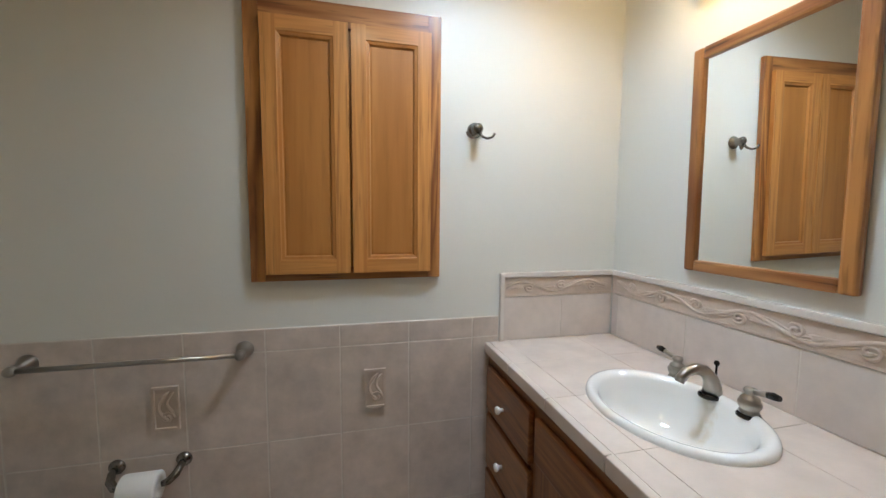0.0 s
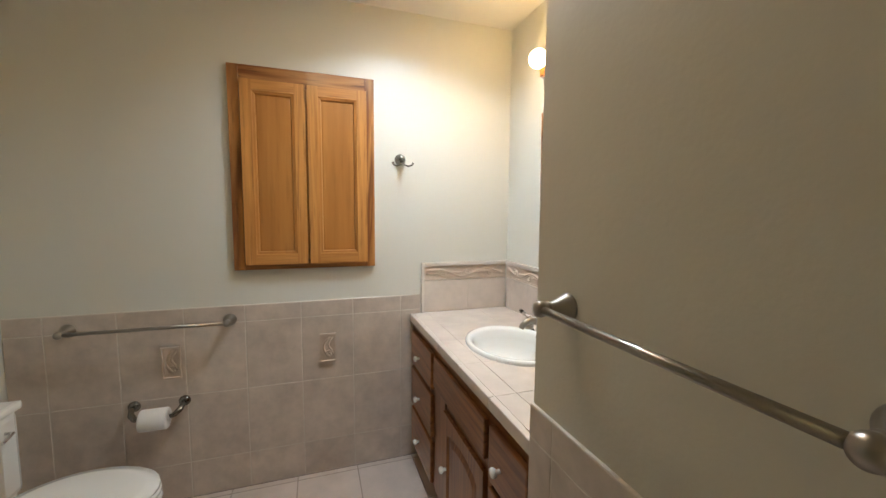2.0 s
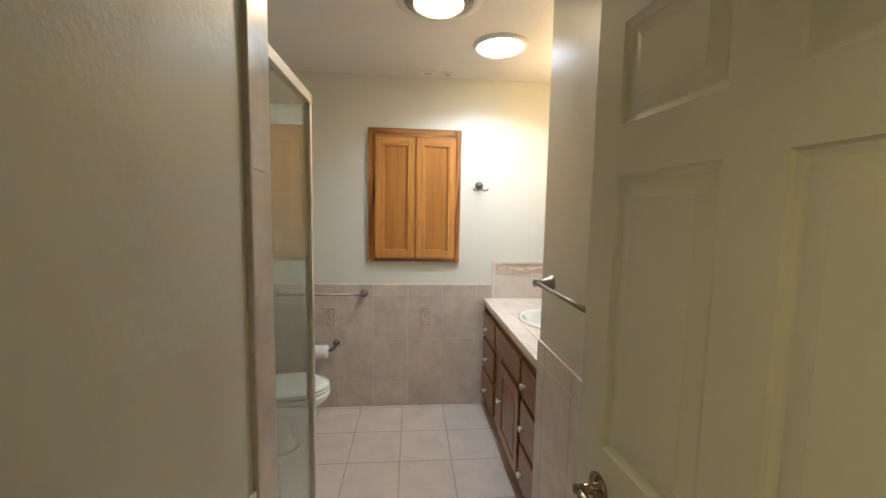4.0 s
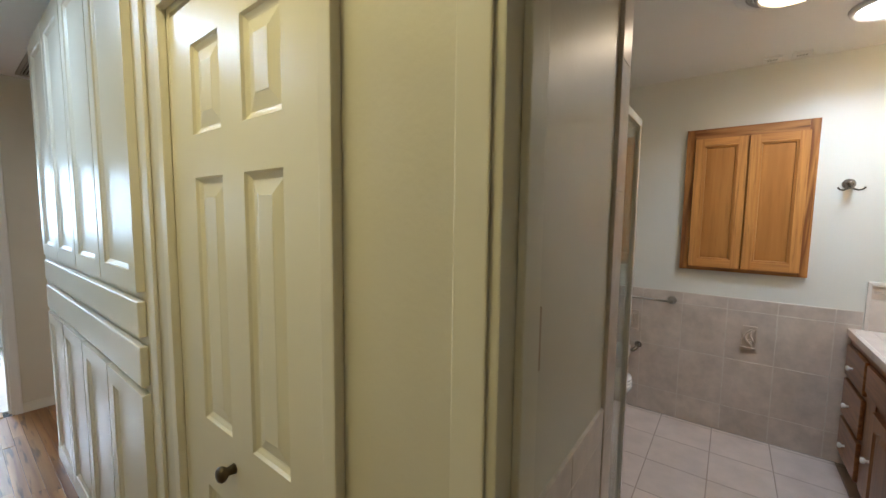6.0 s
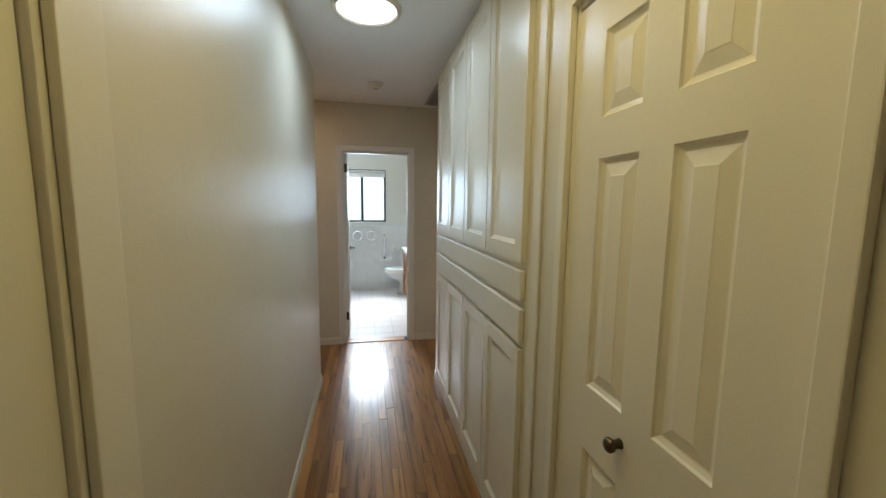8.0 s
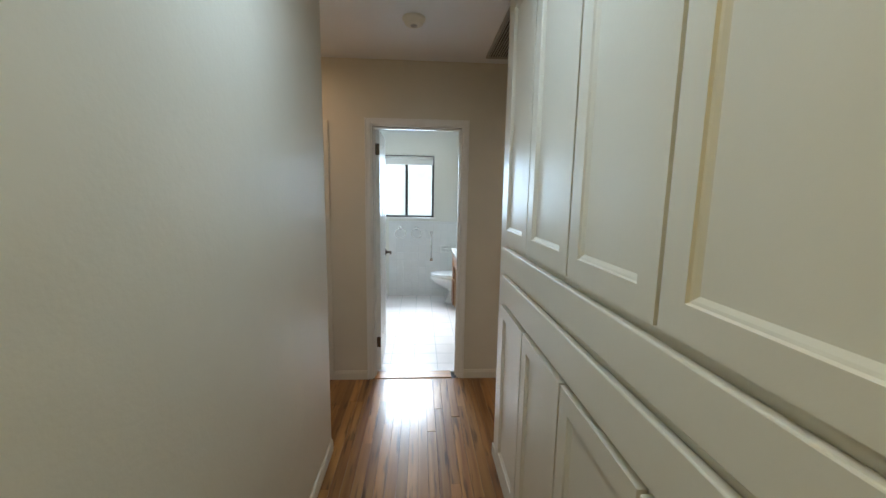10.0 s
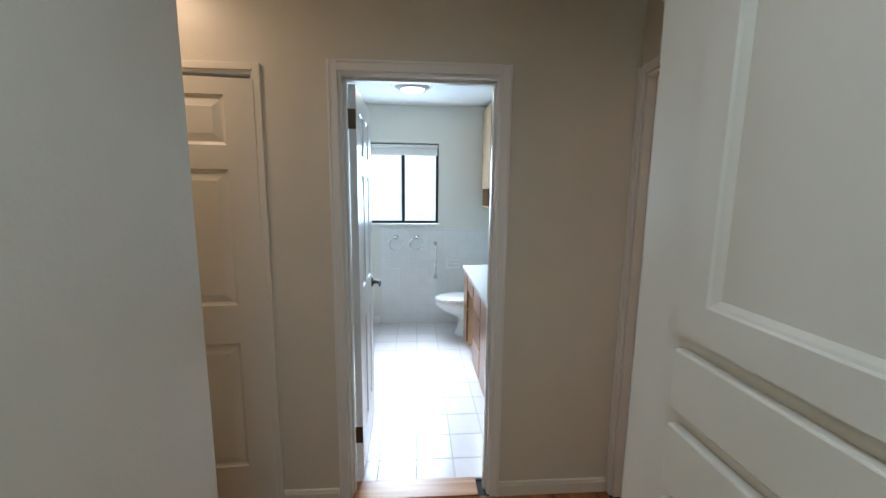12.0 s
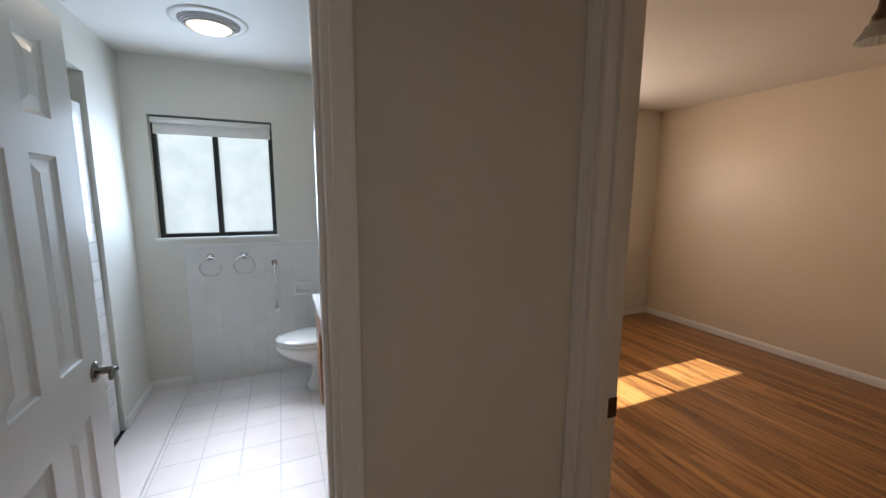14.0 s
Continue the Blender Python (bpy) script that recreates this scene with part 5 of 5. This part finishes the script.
def field(name, axis, face, side, us, vs, t, material, backing, gap=0.004, label="", skip=None, bt=0.001):
    """Tiles between the joints us and vs on a wall, over a grout bed."""
    bm = bmesh.new()
    f = frame_on(axis, face, side) if axis != "z" else Matrix.Translation((0, 0, face))
    t2 = bmesh.new()
    bx(t2, us[0], us[-1], vs[0], vs[-1], 0, t - bt)
    merge(bm, t2, f)
    root = part(name, bm, backing, None, label, S)
    for u0, u1 in zip(us, us[1:]):
        for v0, v1 in zip(vs, vs[1:]):
            if skip and skip(u0, u1, v0, v1):
                continue
            g = gap / 2
            tile(root, "tile", u1 - u0 - gap, v1 - v0 - gap, t, material, f @ Matrix.Translation((u0 + g, v0 + g, 0.0)))
    return root


WV = [0, 0.19, 0.545, 0.90, 0.985]
field("wall_tiling_back", "x", 1.46, -1, spans(-1.395, 0.492, -0.44, 0.2715), WV, 0.009, TILE, GROUT, 0.004, "beige ceramic wainscot tiling")
field("wall_tiling_side", "y", 0.43, -1, spans(-1.38, 0.118, 0.022, 0.2715), WV, 0.009, TILE, GROUT, 0.004, "beige ceramic wainscot tiling")
field("wall_tiling_switch", "y", -0.455, 1, spans(-1.38, -0.775, -0.775 - 0.2715, 0.2715), WV, 0.009, TILE, GROUT, 0.004, "beige ceramic wainscot tiling")
field("wall_tiling_shower_edge", "y", -0.458, 1, [-0.770, -0.665], [0, 0.19, 0.545, 0.90, 1.255, 1.61, 1.965, 2.32, BH], 0.014, TILE, GROUT, 0.004, "beige tile edge of the shower wall")
# counter splash
field("wall_tiling_splash_mirror", "y", 1.06, -1, spans(0.118, 1.445, 0.684, 0.36), [0.875, 1.065], 0.010, TILE_C, GROUT, 0.003, "pale tile splashback")
field("wall_tiling_splash_back", "x", 1.46, -1, spans(0.515, 1.048, 0.79, 0.36), [0.875, 1.065], 0.010, TILE_C, GROUT, 0.003, "pale tile splashback")
block("wall_tiling_edge", 0.495, 0.513, 1.438, 1.4595, 0.872, 1.172, BULL, label="rounded edge tile", bev=0.004)


def scroll_border(name, axis, face, side, u0, u1, v0, v1, label):
    """A border tile with a raised vine relief."""
    f = frame_on(axis, face, side)
    bm = bmesh.new()
    t2 = bmesh.new()
    bx(t2, u0, u1, v0, v1, 0, 0.010)
    for v in (v0, v1 - 0.008):
        bx(t2, u0, u1, v, v + 0.008, 0.010, 0.013)
    merge(bm, t2, f)
    vm, h = (v0 + v1) / 2, (v1 - v0) / 2 - 0.016
    wl = 0.31
    n = int((u1 - u0 - 0.02) / 0.010)
    for amp, lag, r in ((0.85, 0.0, 0.0065), (0.62, 0.35, 0.0042), (0.36, 0.75, 0.0036), (0.9, -0.55, 0.0034)):
        line = [(u0 + 0.01 + 0.010 * i, vm + h * amp * math.sin(2 * math.pi * 0.010 * i / wl - lag) * (1 + 0.12 * math.sin(0.37 * i))) for i in range(n)]
        pipe(bm, [f @ Vector((u, min(v1 - 0.010, max(v0 + 0.010, v)), 0.0105)) for u, v in line], [0.0012] + [r] * (n - 2) + [0.0012], 6)
    k = 0
    while u0 + 0.02 + wl * (k + 0.75) / 2 < u1 - 0.03:
        up = 1 if k % 2 == 0 else -1
        cu, cv = u0 + 0.02 + wl * (k + 0.62) / 2, vm - up * h * 0.12
        pts = [f @ Vector((cu + (0.024 - 0.0014 * i) * math.cos(0.62 * i + 0.6), cv - up * (0.0200 - 0.0012 * i) * math.sin(0.62 * i + 0.6), 0.0115)) for i in range(15)]
        pipe(bm, pts, [0.002] + [0.0052] * 13 + [0.0065], 6)
        for j in range(3):
            a0 = 0.5 + 0.35 * j
            q = [f @ Vector((cu - 0.03 - (0.055 + 0.012 * j) * q, cv + up * h * (0.15 + 0.30 * j) * (1 - q) * math.cos(a0 * q * 2), 0.011)) for q in (0, 0.3, 0.6, 1.0)]
            pipe(bm, q, [0.0015, 0.0058, 0.0045, 0.001], 6)
        k += 1
    return part(name, bm, LISTEL, None, label, S)


scroll_border("wall_tiling_border_mirror", "y", 1.06, -1, 0.118, 1.446, 1.068, 1.148, "tan border tile with a raised vine scroll")
scroll_border("wall_tiling_border_back", "x", 1.46, -1, 0.515, 1.046, 1.068, 1.148, "tan border tile with a raised vine scroll")
block("wall_tiling_cap_mirror", 1.040, 1.0595, 0.118, 1.44, 1.150, 1.174, BULL, label="rounded white cap tile", bev=0.005)
block("wall_tiling_cap_back", 0.497, 1.0595, 1.4405, 1.4595, 1.150, 1.174, BULL, label="rounded white cap tile", bev=0.005)
for x in (-0.772, -0.035):
    de = thing("relief_tile", (x, 1.4505, 0.72), "small upright relief tile with a raised scroll", "wall tile", "relief tiles in the wainscot")
    bm = bmesh.new()
    bx(bm, -0.042, 0.042, -0.005, 0, -0.080, 0.080, 0.002)
    for a in ((-0.042, 0.042, 0.071, 0.080), (-0.042, 0.042, -0.080, -0.071), (-0.042, -0.034, -0.071, 0.071), (0.034, 0.042, -0.071, 0.071)):
        bx(bm, a[0], a[1], -0.013, -0.005, a[2], a[3])
    part("plaque", bm, LISTEL, de)
    bm = bmesh.new()
    pipe(bm, [(0.012 - 0.036 * math.sin(0.31 * i), -0.007, 0.062 - 0.0115 * i) for i in range(11)], [0.002] + [0.0065] * 9 + [0.002], 6)
    pipe(bm, [(0.026 - 0.024 * math.sin(0.39 * i), -0.007, 0.058 - 0.010 * i) for i in range(9)], [0.002] + [0.006] * 7 + [0.002], 6)
    pipe(bm, [(0.004 + (0.023 - 0.0015 * i) * math.cos(0.7 * i), -0.008, -0.036 + (0.023 - 0.0015 * i) * math.sin(0.7 * i)) for i in range(13)], 0.0048, 6)
    part("scroll", bm, LISTEL, de)

# counter tiles: those under the sink are left out where its rim covers them


def tile_round_basin(u0, u1, v0, v1, z0, z1, n=12):
    """A counter tile with the basin's oval taken out, each piece left over one part."""
    nodes = []
    for i in range(n + 1):
        u = u0 + (u1 - u0) * i / n
        s = 1 - ((u - SX) / (SA - 0.012)) ** 2
        e = (SB - 0.012) * math.sqrt(s) if s > 0 else 0.0
        nodes.append((u, v0, min(v1, SY - e), max(v0, SY + e), v1, e))
    if all(q[5] == 0 or q[2] >= v1 or q[3] <= v0 for q in nodes) :
        bm = bmesh.new()
        bx(bm, u0, u1, v0, v1, z0, z1)
        part("tile", bm, TILE_C, counter)
        return
    joined = v0 < SY < v1 and any(q[5] == 0 for q in nodes)
    bm = None
    for lo, hi in ((1, 2), (3, 4)):
        runs = [q for q in nodes if q[hi] - q[lo] > 0.002]
        if len(runs) < 2:
            continue
        bm = bm or bmesh.new()
        cols = [[bm.verts.new((q[0], q[k], z)) for k, z in ((lo, z0), (hi, z0), (hi, z1), (lo, z1))] for q in runs]
        for a, b in zip(cols, cols[1:]):
            for i in range(4):
                bm.faces.new((a[i], a[(i + 1) % 4], b[(i + 1) % 4], b[i]))
        bm.faces.new(cols[0])
        bm.faces.new(cols[-1][::-1])
        if not joined:
            part("tile", bm, TILE_C, counter)
            bm = None
    if bm:
        bmesh.ops.remove_doubles(bm, verts=bm.verts[:], dist=1e-5)
        part("tile", bm, TILE_C, counter)


us, vs = [0.452, 0.530, 0.855, 1.046], spans(0.122, 1.446, 0.375, 0.275)
for u0, u1 in zip(us, us[1:]):
    for v0, v1 in zip(vs, vs[1:]):
        tile_round_basin(u0 + 0.001, u1 - 0.001, v0 + 0.001, v1 - 0.001, 0.8733, 0.8752)
for v0, v1 in zip(vs, vs[1:]):
    bm = bmesh.new()
    bx(bm, 0.428, 0.4495, v0 + 0.0015, v1 - 0.0015, 0.833, 0.876, 0.004)
    part("edge_tile", bm, TILE_C, counter)

field("floor_tiling_bath", "z", -0.012, 1, spans(-1.395, 0.53, -0.53, 0.3225), spans(-1.50, 1.45, 0.744, 0.335), 0.012, TILE_F, GROUT_D, 0.005, "beige ceramic bathroom floor tiles", skip=lambda a, b, c, d: b < -0.57 and d < -0.1)
field("floor_tiling_bath_two", "z", -0.012, 1, spans(-7.055, -4.532, -5.357, 0.222), spans(-2.468, -1.12, -2.023, 0.212), 0.012, WTILE_F, GROUT_W, 0.006, "white ceramic bathroom floor tiles")
field("wall_tiling_bath_two", "y", -7.06, 1, spans(-2.437, -1.12, -2.437, 0.1095), spans(0, 1.10, 0, 0.11), 0.008, WTILE, GROUT_WW, 0.0025, "white square wall tiles")
block("wall_tiling_bath_two_cap", -7.058, -7.046, -2.437, -1.28, 1.102, 1.128, WTILE, label="rounded white cap tile", bev=0.004)


# strip floor: single boards where the walk passes, the rest as one sheet of boards
def strips(x0, x1, y0, y1, seed):
    rnd = random.Random(seed)
    y = y0
    while y < y1 - 0.01:
        x = x0 - rnd.uniform(0, 0.8)
        while x < x1:
            ln = rnd.choice((0.45, 0.65, 0.85, 1.1, 1.4, 1.8))
            a, b = max(x, x0), min(x + ln, x1)
            if b - a > 0.03:
                yield round(a, 3), round(b, 3), y, min(y + 0.057, y1)
            x += ln
        y += 0.057


floor_root = block("floor_hall", -7.05, 1.05, -3.97, 2.64, -0.0155, -0.0125, DARK, label="glossy red-brown oak strip floor")
far = bmesh.new()
count = 0
areas = ((-4.405, 1.05, -2.49, -1.535, 1), (-4.405, -3.435, -3.97, -2.49, 2), (-4.405, -3.435, -1.535, -1.03, 3), (-4.34, -3.62, -1.03, -0.90, 4), (-7.05, -1.91, -0.90, 2.64, 5))
for x0, x1, y0, y1, sd in areas:
    for a, b, c, d in strips(x0, x1, y0, y1, sd):
        near = sd in (1, 3) and a < 0.3
        if near and count < 300:
            tile(floor_root, "plank", round((b - a), 2) - 0.0004, (d - c) - 0.0010, 0.012, PLANK, Matrix.Translation((a, c, -0.012)))
            count += 1
        else:
            t2 = bmesh.new()
            v = [t2.verts.new(p) for p in ((a, c, -0.002), (b - 0.0004, c, -0.002), (b - 0.0004, d - 0.0004, -0.002), (a, d - 0.0004, -0.002), (a + 0.0006, c + 0.0006, 0.0), (b - 0.0012, c + 0.0006, 0.0), (b - 0.0012, d - 0.0018, 0.0), (a + 0.0006, d - 0.0018, 0.0))]
            for f in ((0, 1, 5, 4), (1, 2, 6, 5), (2, 3, 7, 6), (3, 0, 4, 7), (4, 5, 6, 7)):
                t2.faces.new([v[i] for i in f])
            merge(far, t2)
part("boards", far, PLANK_FAR, floor_root, "glossy oak strip boards", "stuff")
